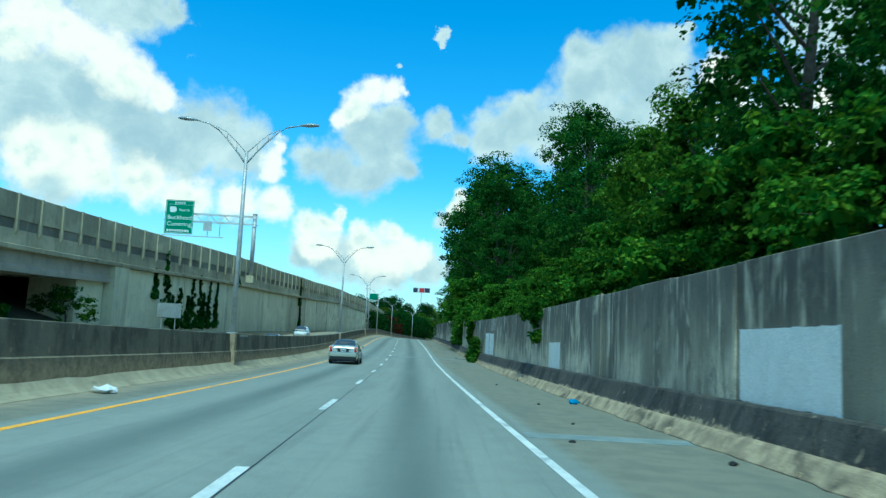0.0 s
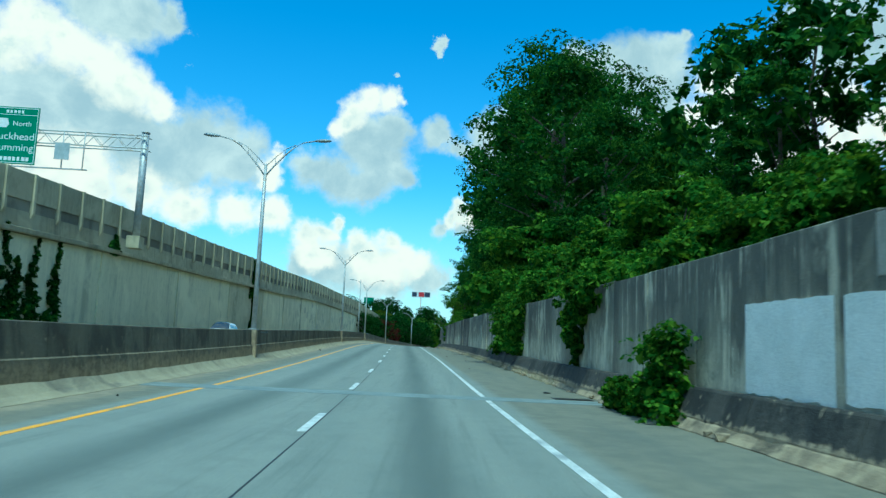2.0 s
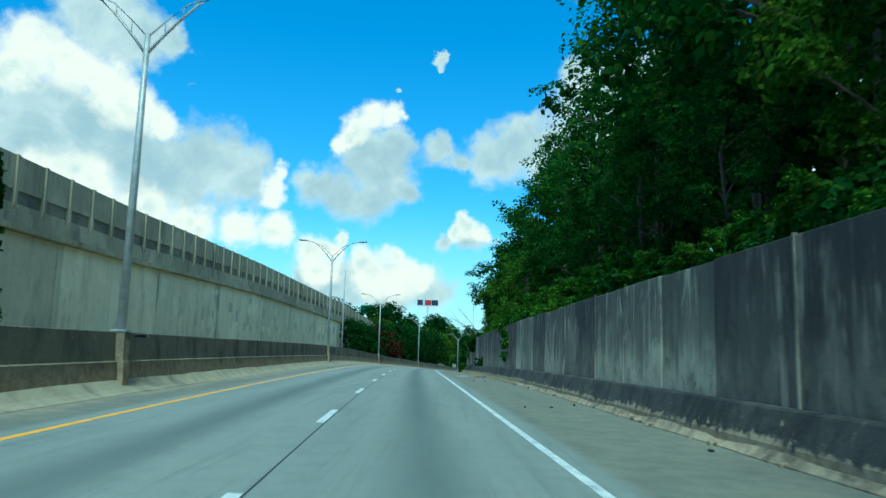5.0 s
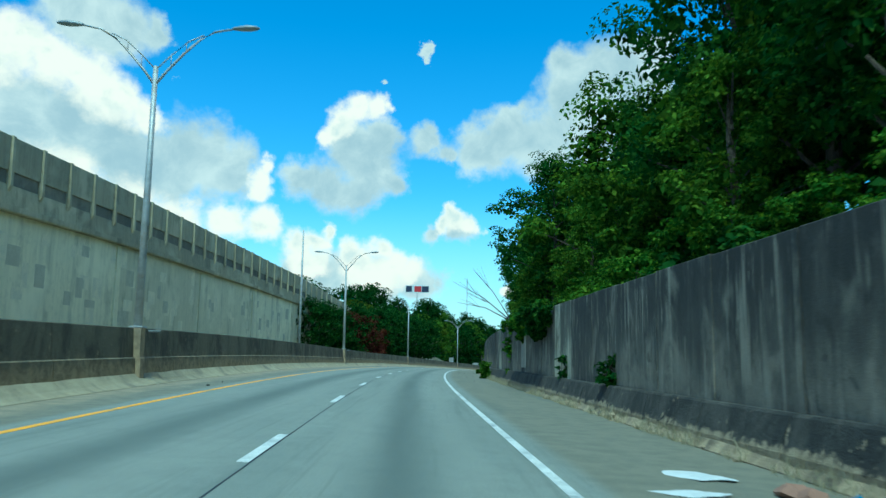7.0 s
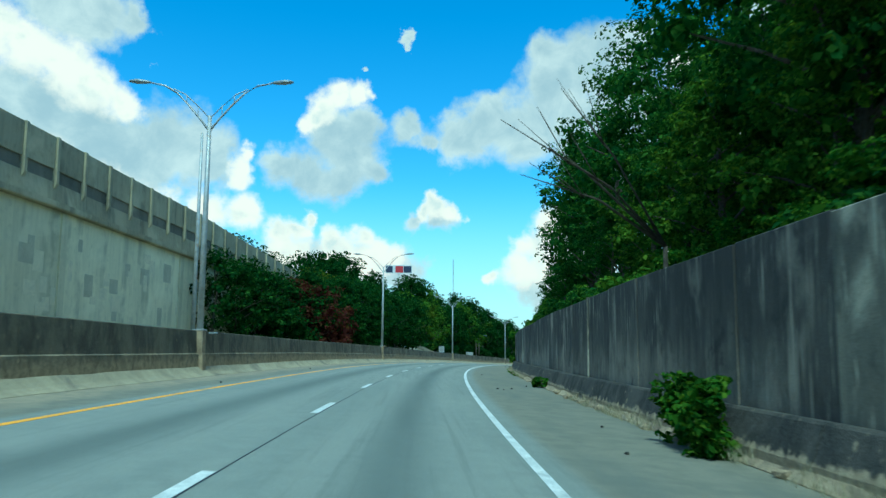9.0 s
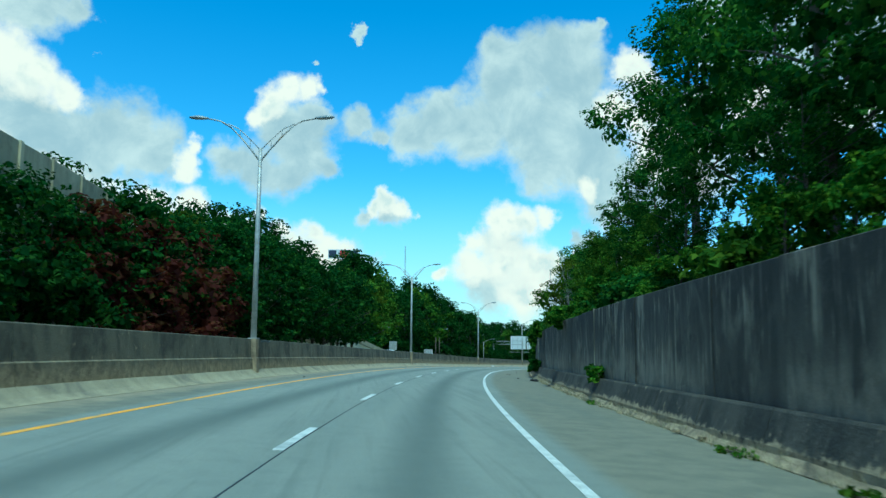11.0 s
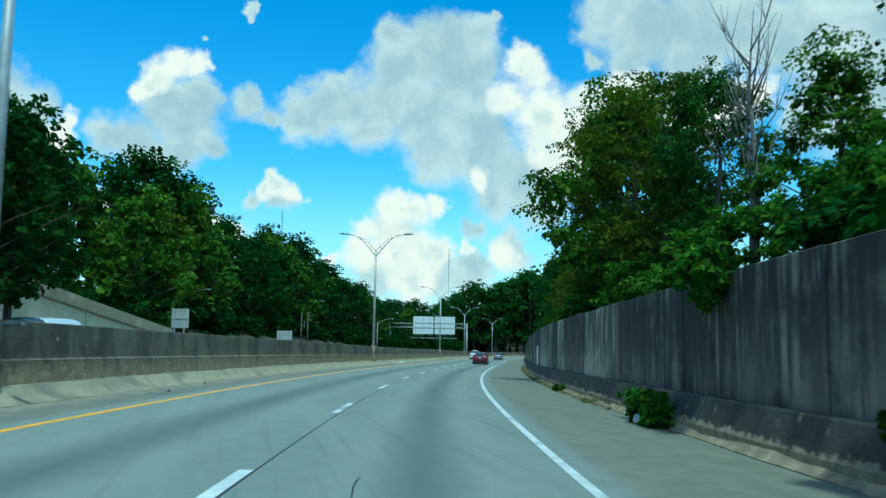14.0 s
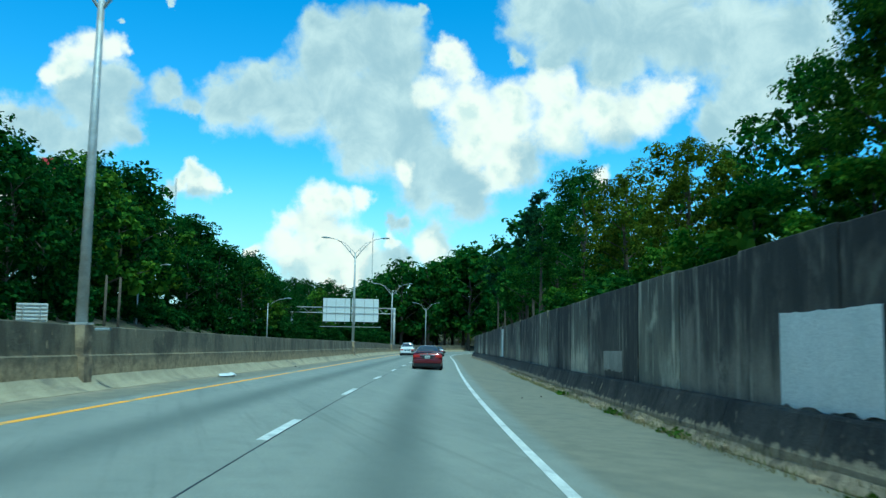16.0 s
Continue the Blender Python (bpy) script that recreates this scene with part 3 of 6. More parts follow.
edge_line = part("edge_line", sweep_data("edge_line", [(WHITE - 0.07, 0.004), (WHITE + 0.07, 0.004), (WHITE + 0.07, -0.002), (WHITE - 0.07, -0.002)], S0, 600, 2.0, PAINT_W))
tagged(edge_line, "solid white painted edge line on the pavement", "road marking", kind="structure")
yellow_line = part("yellow_line", sweep_data("yellow_line", [(-3.73, 0.004), (-3.59, 0.004), (-3.59, -0.002), (-3.73, -0.002)], S0, 600, 2.0, PAINT_Y))
tagged(yellow_line, "solid yellow painted edge line along the median shoulder", "road marking", kind="structure")
seam = part("pavement_joint", sweep_data("pavement_joint", [(0.065, 0.0025), (0.09, 0.0025), (0.09, -0.002), (0.065, -0.002)], S0, 600, 2.0, TAR))
tagged(seam, "dark sealed joint along the lane line", "pavement joint", kind="structure")
DASH_MARKS = [(-9, -60.0), (-3, 5.9), (0, 38.8), (4, 80.0), (5, 91.2), (7, 111.1), (8, 122.1), (12, 163.2), (14, 185.1), (18, 227.8), (22, 269.4), (27, 324.2), (30, 356.6), (34, 398.1), (54, 609.0)]
for i in range(-8, 54):
    s = table(DASH_MARKS, i)
    dash = part("lane_dash", sweep_data("lane_dash", [(-0.09, 0.004), (0.06, 0.004), (0.06, -0.002), (-0.09, -0.002)], s, s + 3.05, 1.6, PAINT_W))
    tagged(dash, "white painted lane dash on the pavement", "road marking", "lane dashes", "structure")

# median barrier: cast lengths with open joints, a sandy toe on the traffic side
median = tagged(new("median_barrier"), "tall soot-stained concrete median barrier with a sandy toe", "barrier", kind="structure")
MEDIAN = [(-0.34, 0.30), (-0.37, 0.74), (-0.43, 0.77), (-0.47, 1.43), (-0.49, 1.45), (-0.83, 1.45), (-0.85, 1.43), (-0.95, 0.75), (-1.30, 0.10), (-1.30, -0.1), (-0.36, -0.1)]
TOE_L = [(0.14, -0.02), (0.14, 0.008), (0.0, 0.045), (-0.13, 0.11), (-0.24, 0.20), (-0.345, 0.302), (-0.40, 0.302), (-0.40, -0.02)]
s = S0
while s < 640:
    part("barrier_length", sweep_data("barrier_length", MEDIAN, s + 0.008, s + 9.14 - 0.008, 2.3, BARRIER, left_base, rise=lambda q: table(MEDIAN_TOP, q) - 1.45), median)
    part("barrier_toe", sweep_data("barrier_toe", TOE_L, s + 0.004, s + 9.14 - 0.004, 1.2, SAND, lambda q: left_base(q) + 0.05 * noise.noise((q * 0.7, 1.7, 0.0))), median, "sandy concrete toe")
    s += 9.14

# right-hand wall: low base with a crumbling toe and tall precast panels
right_base = tagged(new("wall_base"), "dirty dark concrete base with a pale crumbling toe", "wall base", kind="structure")
RIGHT = [(0.12, 0.25), (0.30, 0.76), (0.34, 0.80), (0.56, 0.80), (0.56, -0.1), (0.12, -0.1)]
TOE_R = [(0.0, -0.02), (0.0, 0.02), (0.07, 0.09), (0.13, 0.17), (0.17, 0.20), (0.30, 0.20), (0.30, -0.02)]
wall_right = tagged(new("wall_right"), "tall blackened concrete retaining wall of precast panels", "retaining wall", kind="structure")
PANEL = 3.30
rng = random.Random(4)
s = -52.23
while s < 620:
    a, b = s + 0.014, s + PANEL - 0.014
    part("base_length", sweep_data("base_length", RIGHT, a, b, 1.7, BASE_DARK, lambda q: BASE_R), right_base)
    worn = table([(-60, 1.0), (36, 1.0), (66, 0.0), (720, 0.0)], s)
    part("base_toe", sweep_data("base_toe", [(la - worn * 0.16 * (0.30 - la) / 0.30, up * (1 + 0.5 * worn) if up > 0.03 else up) for la, up in TOE_R], s, s + PANEL, 0.55, TOE,
                                lambda q: BASE_R + 0.02 * math.sin(q * 1.3) + (0.04 + 0.10 * worn) * noise.noise((q * 1.7, 0.3, 0.0))), right_base, "pale crumbling toe")
    out = rng.uniform(-0.02, 0.02)
    top = 3.38 + rng.uniform(-0.02, 0.02)
    # the station picks the tone: grey where lit, mostly dark further on
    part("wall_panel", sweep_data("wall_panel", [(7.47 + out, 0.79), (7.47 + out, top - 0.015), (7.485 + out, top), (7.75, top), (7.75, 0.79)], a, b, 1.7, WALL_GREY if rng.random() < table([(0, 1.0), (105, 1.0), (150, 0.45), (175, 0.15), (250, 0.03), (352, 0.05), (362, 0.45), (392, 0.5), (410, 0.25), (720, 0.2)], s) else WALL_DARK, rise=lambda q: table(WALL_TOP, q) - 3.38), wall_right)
    if (rng.random() < 0.08 or 107 < s < 110) and not 52 < s < 63:
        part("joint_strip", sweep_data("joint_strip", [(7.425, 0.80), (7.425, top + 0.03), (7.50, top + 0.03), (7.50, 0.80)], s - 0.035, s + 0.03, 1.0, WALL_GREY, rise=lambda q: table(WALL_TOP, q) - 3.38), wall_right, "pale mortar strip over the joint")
    s += PANEL
part("coping_block", block("coping_block", -0.14, 0.14, -0.2, 0.2, 0, 0.26, WALL_PALE, 0.02), wall_right, "pale concrete block on the wall").matrix_world = stand(117.4, 7.6, table(WALL_TOP, 117.4) - 0.01)


def paint_patch(s0, s1, z0, z1, seed, material=None, label="pale grey-white rectangle of cover-up paint"):
    """A rectangle of cover-up paint with a ragged lower edge, rolled on over the panels."""
    q = random.Random(seed)
    n = max(4, int((s1 - s0) / 0.16))
    low, high = [], []
    for i in range(n + 1):
        s = s0 + (s1 - s0) * i / n
        low.append(at(s, 7.445, z0 + q.uniform(-0.05, 0.03)))
        high.append(at(s, 7.445, z1 + q.uniform(-0.012, 0.012)))
    back = [v + Vector((0.02, 0, 0)) for v in low + high]
    verts = low + high + back
    m = n + 1
    faces = [(i, i + 1, m + i + 1, m + i) for i in range(n)]
    faces += [(2 * m + i, i, i + 1, 2 * m + i + 1) for i in range(n)] + [(m + i, 3 * m + i, 3 * m + i + 1, m + i + 1) for i in range(n)]
    part("paint_patch", mesh("paint_patch", verts, faces, material or PATCH), wall_right, label)


paint_patch(10.3, 13.55, 0.80, 2.02, 1)
paint_patch(30.1, 32.5, 0.72, 1.81, 2)
paint_patch(54.6, 57.5, 0.86, 2.34, 3)
paint_patch(57.75, 60.7, 0.82, 2.36, 4)
paint_patch(54.4, 56.7, 2.55, 3.34, 8, SCRUBBED, "faded grey rectangle of older paint")
paint_patch(203.5, 205.6, 1.05, 3.1, 9, SCRUBBED, "faded grey rectangle of older paint")
paint_patch(385.7, 388.4, 0.84, 2.16, 5)
paint_patch(398.2, 400.6, 1.02, 1.56, 6, SCRUBBED, "faded grey rectangle of older paint")
paint_patch(441.0, 443.5, 0.90, 3.10, 7)

# elevated ramp on the far side: pale wall, ledge beam, parapet of posts and panels, and a bridge at its start
WALL_L = [(-60, -32), (0, -30), (75, -26.3), (113, -23), (132, -22), (158, -20.2), (235, -19.7), (280, -20.2), (345, -22.3), (372, -21.4), (396, -20.6)]
TOP_L = [(-60, 9.78), (20, 10.36), (74, 10.94), (107, 10.86), (140, 10.74), (180, 10.92), (220, 11.85), (255, 12.31), (278, 12.14), (302, 11.12), (325, 9.77), (345, 8.1), (374, 3.87), (390, 1.88), (400, 0.89)]
ABUT, RAMP_END = 75.0, 342.0


def left_face(s):
    return table(WALL_L, s)


def carried(name, pts, s0, s1, step, material, parent, label=""):
    """A bar of profile points (lat from the wall face, up from the parapet's top)."""
    ss = np.linspace(s0, s1, max(2, int(math.ceil((s1 - s0) / step)) + 1))
    k = len(pts)
    verts = [at(s, left_face(s) + la, table(TOP_L, s) + up if up > -90 else -0.3) for s in ss for la, up in pts]
    faces = [(i * k + j, i * k + (j + 1) % k, (i + 1) * k + (j + 1) % k, (i + 1) * k + j) for i in range(len(ss) - 1) for j in range(k)]
    faces += [tuple(range(k))[::-1], tuple(range((len(ss) - 1) * k, len(ss) * k))]
    return part(name, mesh(name, verts, faces, material), parent, label)


ramp = tagged(new("wall_left"), "long pale concrete retaining wall carrying an elevated ramp", "retaining wall", kind="structure")
s = ABUT
while s < RAMP_END:
    e = min(s + 18.2, RAMP_END)
    carried("wall_bay", [(0.0, -99), (0.0, -4.15), (-0.5, -4.15), (-0.5, -99)], s + 0.015, e - 0.015, 4, WALL_PALE, ramp)
    carried("pilaster", [(0.10, -99), (0.10, -4.2), (-0.1, -4.2), (-0.1, -99)], s - 0.35, s + 0.35, 1, WALL_PALE, ramp)
    s = e
s = -50.0
while s < RAMP_END:
    e = s + 9.1
    carried("ledge_beam", [(0.42, -4.12), (0.46, -4.05), (0.46, -3.78), (0.10, -3.70), (0.02, -2.62), (-0.5, -2.62), (-0.5, -4.12)], s + 0.01, e - 0.01, 3, PARAPET, ramp, "grey ledge beam under the parapet")
    s = e
s = -48.0
while s < RAMP_END:
    e = s + 3.3
    carried("parapet_panel", [(0.06, -1.88), (0.06, -0.03), (0.03, 0.0), (-0.20, 0.0), (-0.20, -1.88)], s + 0.02, e - 0.02, 3, PARAPET, ramp)
    carried("parapet_kerb", [(-0.04, -2.63), (-0.04, -1.86), (-0.20, -1.86), (-0.20, -2.63)], s + 0.01, e - 0.01, 3, RECESS, ramp, "darker recess under the panel")
    carried("parapet_post", [(0.08, -3.0), (0.22, -2.7), (0.19, -0.02), (0.16, 0.02), (-0.1, 0.02), (-0.1, -3.0)], s - 0.13, s + 0.13, 0.5, PARAPET, ramp)
    s = e
s = RAMP_END
while s < 390:
    carried("wing_wall", [(0.0, -99), (0.0, -0.78), (-0.4, -0.78), (-0.4, -99)], s + 0.02, s + 5.98, 2, WALL_PALE, ramp, "pale wing wall running down to the road")
    carried("coping", [(0.12, -0.80), (0.14, -0.70), (0.10, 0.0), (-0.4, 0.0), (-0.4, -0.80)], s + 0.01, s + 5.99, 2, PARAPET, ramp, "sloping grey coping")
    s += 6.0
# Deck carried back to 30 m to keep daylight out of the opening.
carried("ramp_deck", [(-0.5, -3.5), (-0.5, -2.8), (-30, -2.8), (-30, -3.5)], -50, RAMP_END, 6, GIRDER, ramp)
carried("far_parapet", [(-13.7, -2.81), (-13.7, -0.4), (-14, -0.4), (-14, -2.81)], -50, RAMP_END, 6, PARAPET, ramp)
for k in range(4):
    carried("girder", [(0.05 - 3.6 * k, -5.7), (0.05 - 3.6 * k, -5.3), (-0.12 - 3.6 * k, -5.1), (-0.12 - 3.6 * k, -4.06), (-0.6 - 3.6 * k, -4.06), (-0.6 - 3.6 * k, -5.7)], -50, ABUT - 0.6, 6, GIRDER, ramp, "pale concrete bridge girder")
carried("abutment", [(0.35, -99), (0.35, -4.1), (-5, -4.1), (-5, -99)], ABUT - 0.6, ABUT + 2.4, 2, WALL_PALE, ramp, "pale stained bridge abutment")
carried("abutment_wing", [(-0.6, -99), (-0.6, -5.6), (-4.6, -5.6), (-4.6, -99)], ABUT - 6, ABUT - 0.7, 3, WALL_PALE, ramp)
# Walls added to shut out light, so the bridge opening stays dark.
carried("bank_wall", [(-26, -99), (-26, -3.4), (-27, -3.4), (-27, -99)], -50, ABUT + 30, 6, SOIL, ramp, "added earth-coloured wall shutting out light under the bridge")
carried("bank_wall", [(-5, -99), (-5, -3.4), (-26, -3.4), (-26, -99)], ABUT + 24, ABUT + 25, 2, SOIL, ramp, "added earth-coloured wall shutting out light at the end of the span")

# odd rectangles of newer paint on the pale wall
rng = random.Random(12)
for i in range(96):
    s = rng.uniform(196, 280)
    z, w, h = rng.uniform(1.2, 6.6), rng.uniform(0.5, 1.5), rng.uniform(0.5, 1.5)
    d = 0.006 + 0.0008 * (i % 12)
    verts = [at(s + a, left_face(s + a) + b, z + c) for b in (d, -0.05) for a, c in ((0, 0), (w, 0), (w, h), (0, h))]
    part("repaint", mesh("repaint", verts, [(0, 1, 2, 3), (4, 7, 6, 5), (0, 4, 5, 1), (1, 5, 6, 2), (2, 6, 7, 3), (3, 7, 4, 0)], (REPAINT_A, REPAINT_B, REPAINT_A)[i % 3]), ramp)

# ---- trees ----
def leaf_cloud(name, centres, radii, count, size, material, seed, squash=0.8, tufts=9, inner=0.24):
    """Boughs that each carry a dozen tufts: small folded blades over the tufts' upper sides, larger shaded blades inside."""
    r = np.random.RandomState(seed)
    centres, radii = np.array(centres, float), np.array(radii, float)

    def way_out(n, low):
        d = r.normal(size=(n, 3))
        d /= np.linalg.norm(d, axis=1)[:, None]
        d[:, 2] = np.where(d[:, 2] < low, -d[:, 2], d[:, 2])
        return d

    flat = np.array([1, 1, squash])
    td = way_out(len(centres) * tufts, -0.45)
    own = np.repeat(np.arange(len(centres)), tufts)
    spots = centres[own] + td * (radii[own] * (0.62 + 0.5 * r.rand(len(own))))[:, None] * flat
    wide = radii[own] * (0.24 + 0.26 * r.rand(len(own)))
    deep = int(count * inner)
    pick = r.choice(len(spots), count - deep, p=wide**2 / (wide**2).sum())
    d = way_out(count - deep, -0.2)
    c = spots[pick] + d * (wide[pick] * (0.72 + 0.42 * r.rand(count - deep)))[:, None] * np.array([1.1, 1.1, 0.75])
    pick2 = r.choice(len(centres), deep, p=radii**2 / (radii**2).sum())
    d2 = way_out(deep, -1.0)
    c2 = centres[pick2] + d2 * (radii[pick2] * (0.2 + 0.5 * r.rand(deep)))[:, None] * flat
    c, d = np.concatenate([c, c2]), np.concatenate([d, d2])
    big = np.concatenate([np.ones(count - deep), np.full(deep, 1.75)])
    nrm = d * 1.0 + r.normal(size=(count, 3)) * 0.42 + np.array([0, 0, 0.45])
    nrm /= np.linalg.norm(nrm, axis=1)[:, None]
    t = np.cross(nrm, r.normal(size=(count, 3)))
    t /= np.linalg.norm(t, axis=1)[:, None]
    b = np.cross(nrm, t)
    L = (size * big * (0.6 + 0.8 * r.rand(count)))[:, None]
    w = L * (0.30 + 0.15 * r.rand(count))[:, None]
    v = np.stack([c - t * L * 0.5, c + b * w + nrm * L * 0.08, c + t * L * 0.55 - nrm * L * 0.12, c - b * w + nrm * L * 0.08], 1).reshape(-1, 3)
    f = np.arange(count * 4).reshape(-1, 4)
    me = bpy.data.meshes.new(name)
    me.vertices.add(len(v))
    me.vertices.foreach_set("co", v.ravel())
    me.loops.add(count * 4)
    me.loops.foreach_set("vertex_index", f.ravel())
    me.polygons.add(count)
    me.polygons.foreach_set("loop_start", np.arange(count) * 4)
    me.polygons.foreach_set("loop_total", np.full(count, 4))
    me.materials.append(material)
    me.update(calc_edges=True)
    return me


def make_tree(name, label, height, spread, material, seed, leaves=9000, leaf=0.34, low=0.25, trunk=0.28, clumps=46, pointed=0.0, material2=None):
    """A tapered trunk with limbs and a crown of leaf clumps of uneven outline."""
    r = random.Random(seed)
    tree = thing(name, label, "tree", "roadside trees")
    bits = [tube("t", [(0, 0, -1.0), (0.1, 0, height * 0.3), (r.uniform(-.4, .4), r.uniform(-.4, .4), height * 0.62), (r.uniform(-.6, .6), r.uniform(-.6, .6), height * 0.92)],
                 [trunk * 1.25, trunk * 0.85, trunk * 0.5, trunk * 0.12], BARK, 8)]
    centres, radii = [], []
    for i in range(clumps):
        u = (i + 0.5) / clumps
        z = height * (low + (0.97 - low) * u)
        wide = spread * (math.sin(math.pi * min(1, 0.12 + 0.86 * u))**0.6) * (1 - pointed * u)
        a = i * 2.399 + r.uniform(-.5, .5)
        q = wide * r.uniform(0.30, 1.12)
        c = Vector((q * math.cos(a), q * math.sin(a), z + r.uniform(-0.4, 0.4)))
        centres.append(c)
        radii.append(spread * r.uniform(0.15, 0.40) * (1 - 0.5 * pointed * u))
        if i % 4 == 0:
            start = Vector((0, 0, max(height * 0.2, z - spread * 0.5)))
            bits.append(tube("l", [start, start.lerp(c, 0.5) + Vector((0, 0, 0.2)), c], [trunk * 0.35, trunk * 0.22, trunk * 0.08], BARK, 5))
    part("trunk", joined("trunk", bits, BARK), tree, "dark rough trunk and limbs")
    part("crown", leaf_cloud("crown", centres, radii, leaves, leaf, material, seed), tree)
    return tree


KINDS = [
    # label, height, spread, leaves' material, seed, first clump, trunk, clumps, pointed
    ("tall dark green broadleaf tree above the wall", 16, 5.2, LEAF_A, 1, 0.25, 0.28, 46, 0.0),
    ("tall dark green broadleaf tree with a ragged crown", 18, 4.6, LEAF_A, 2, 0.2, 0.28, 60, 0.0),
    ("bright green young broadleaf tree above the wall", 11, 4.2, LEAF_B, 3, 0.12, 0.28, 46, 0.0),
    ("slender dark green tree with loose branches", 15, 3.4, LEAF_A, 4, 0.3, 0.2, 34, 0.0),
    ("tall pine with sparse dark needles", 19, 3.6, LEAF_D, 5, 0.45, 0.22, 30, 0.5),
    ("yellow-green broadleaf tree on the slope", 13, 4.8, LEAF_G, 6, 0.15, 0.28, 46, 0.0),
    ("tall tree with a high dark overhanging crown", 20, 5.6, LEAF_A, 7, 0.46, 0.32, 46, 0.0),
]
HIGH = [k[1] for k in KINDS]


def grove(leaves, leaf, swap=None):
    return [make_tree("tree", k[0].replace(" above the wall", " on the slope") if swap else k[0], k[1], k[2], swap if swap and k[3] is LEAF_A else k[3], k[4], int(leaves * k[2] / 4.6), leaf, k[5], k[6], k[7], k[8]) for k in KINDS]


# MIDDLE takes the darkened leaves, which carry the slope's shade.
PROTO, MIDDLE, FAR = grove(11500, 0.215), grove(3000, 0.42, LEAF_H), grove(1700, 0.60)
SHRUB = [
    make_tree("shrub", "dense bright green vine-covered shrub above the wall", 4.2, 2.9, LEAF_C, 11, 4200, 0.19, 0.0, 0.1, 24),
    make_tree("shrub", "dark reddish shrub on the slope", 5.0, 3.0, LEAF_E, 12, 2400, 0.27, 0.0, 0.1, 26),
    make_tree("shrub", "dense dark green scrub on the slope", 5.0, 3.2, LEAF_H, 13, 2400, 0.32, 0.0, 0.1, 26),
    make_tree("shrub", "narrow tower of green creeper over a dead stump", 7.5, 1.9, LEAF_C, 14, 5200, 0.17, 0.05, 0.14, 26),
]


def plant(proto, s, lat, up, scale, turn):
    m = stand(s, lat, up, turn, scale)
    return copy_thing(proto, m)


WOODS = []      # far trees, joined below: prototype and pose


def woods(name, label):
    """All far trees gathered so far as one mesh of trunks and one of leaves."""
    wood = thing(name, label, "woodland", kind="stuff")
    for piece in ("crown", "trunk"):
        vs, fs, ms, total = [], [], {}, 0
        for proto, m in WOODS:
            me = [c for c in proto.children if c.name.split(".")[0] == piece][0].data
            co = np.empty(len(me.vertices) * 3)
            me.vertices.foreach_get("co", co)
            mat = np.array(m)
            co = co.reshape(-1, 3) @ mat[:3, :3].T + mat[:3, 3]
            vs.append(co)
            key = me.materials[0]
            ms.setdefault(key, len(ms))
            fs += [([total + i for i in p.vertices], ms[key]) for p in me.polygons]
            total += len(co)
        out = mesh(piece, np.concatenate(vs), [f for f, _ in fs])
        for k in ms:
            out.materials.append(k)
        out.polygons.foreach_set("material_index", [k for _, k in fs])
        part(piece, out, wood)


r = random.Random(21)
# first row above the wall: station, offset, height of the top over the road, kind
FRONT = [(-7, 13, 12, 0), (6, 13, 12.5, 1), (14, 13, 13, 0), (22, 13, 18, 0), (30, 12.6, 11.5, 2), (36, 13, 12, 2), (43, 13, 13.5, 0), (51, 13, 17.5, 1), (58, 12.8, 10, 2), (63.5, 15.3, 20.5, 6), (71, 13.5, 7.5, 2), (78, 13.5, 8, 2), (86, 13.5, 8.5, 0), (95, 13.5, 16, 0), (105, 12.6, 22.8, 0), (107, 18.5, 23, 1), (89, 19, 13, 0), (82.5, 18.5, 17, 3), (115, 14, 27, 0), (126, 14, 29, 1), (138, 14.5, 29, 1), (147, 15, 25, 0), (109, 12, 11, 2), (121, 12, 10, 0), (133, 12, 12, 2), (143, 12, 11, 0), (153, 12, 12, 0)]
FRONT += [(160, 15, 23, 0), (172, 14.5, 22, 1), (165, 12, 11, 0), (183, 14, 19.5, 1), (187, 11.4, 10.5, 2), (199, 16, 14, 2), (203, 12, 9, 0), (213, 12.6, 10.5, 2), (221, 16, 20, 2), (200.5, 14.5, 14, 2), (190, 16, 22, 0), (195, 14.6, 21, 1), (242, 12.5, 13, 0), (230, 12.6, 18.2, 0), (236, 16, 19, 0), (246, 17, 21, 1), (257, 15.5, 21, 0), (230, 12, 10.5, 2), (238, 12, 11, 2), (247, 12, 10, 2), (257, 12, 9.5, 0)]
FRONT += [(267, 14.5, 19, 0), (276, 14, 19, 0), (279, 11.5, 9, 0), (284, 14.5, 19, 0), (305, 15.8, 22.5, 6), (296, 17.5, 20, 0), (311.5, 11.2, 9.2, 2), (300, 12.5, 12, 0), (322, 15, 14, 0), (289, 11.2, 9, 0), (297, 12, 8.5, 2), (303, 12.5, 9.5, 2), (309, 12, 9.5, 2), (317, 12, 9.3, 2)]
FRONT += [(325, 12.5, 10, 2), (335, 12.5, 9.5, 0), (345, 14, 13.8, 0), (352, 13.5, 10.3, 2), (360, 12.5, 12.5, 0), (366, 12, 14.5, 5), (373, 12, 16, 2), (380, 12.3, 17, 5), (389, 13.8, 20, 0), (398, 15, 12, 0), (377, 11.5, 8.5, 2), (384, 11.5, 9, 0), (392, 11.5, 8.5, 2), (407, 12, 9.8, 5), (417, 12, 10.5, 5), (430, 12, 13.5, 0), (440, 13, 14, 0), (450, 13, 15, 1), (461, 13, 13, 0), (446, 11, 15.8, 4)]
for s, lat, top, k in FRONT:
    plant(PROTO[k], s, lat, 4.3, (top - 4.3) / HIGH[k], r.uniform(0, 360))
s = 471.0
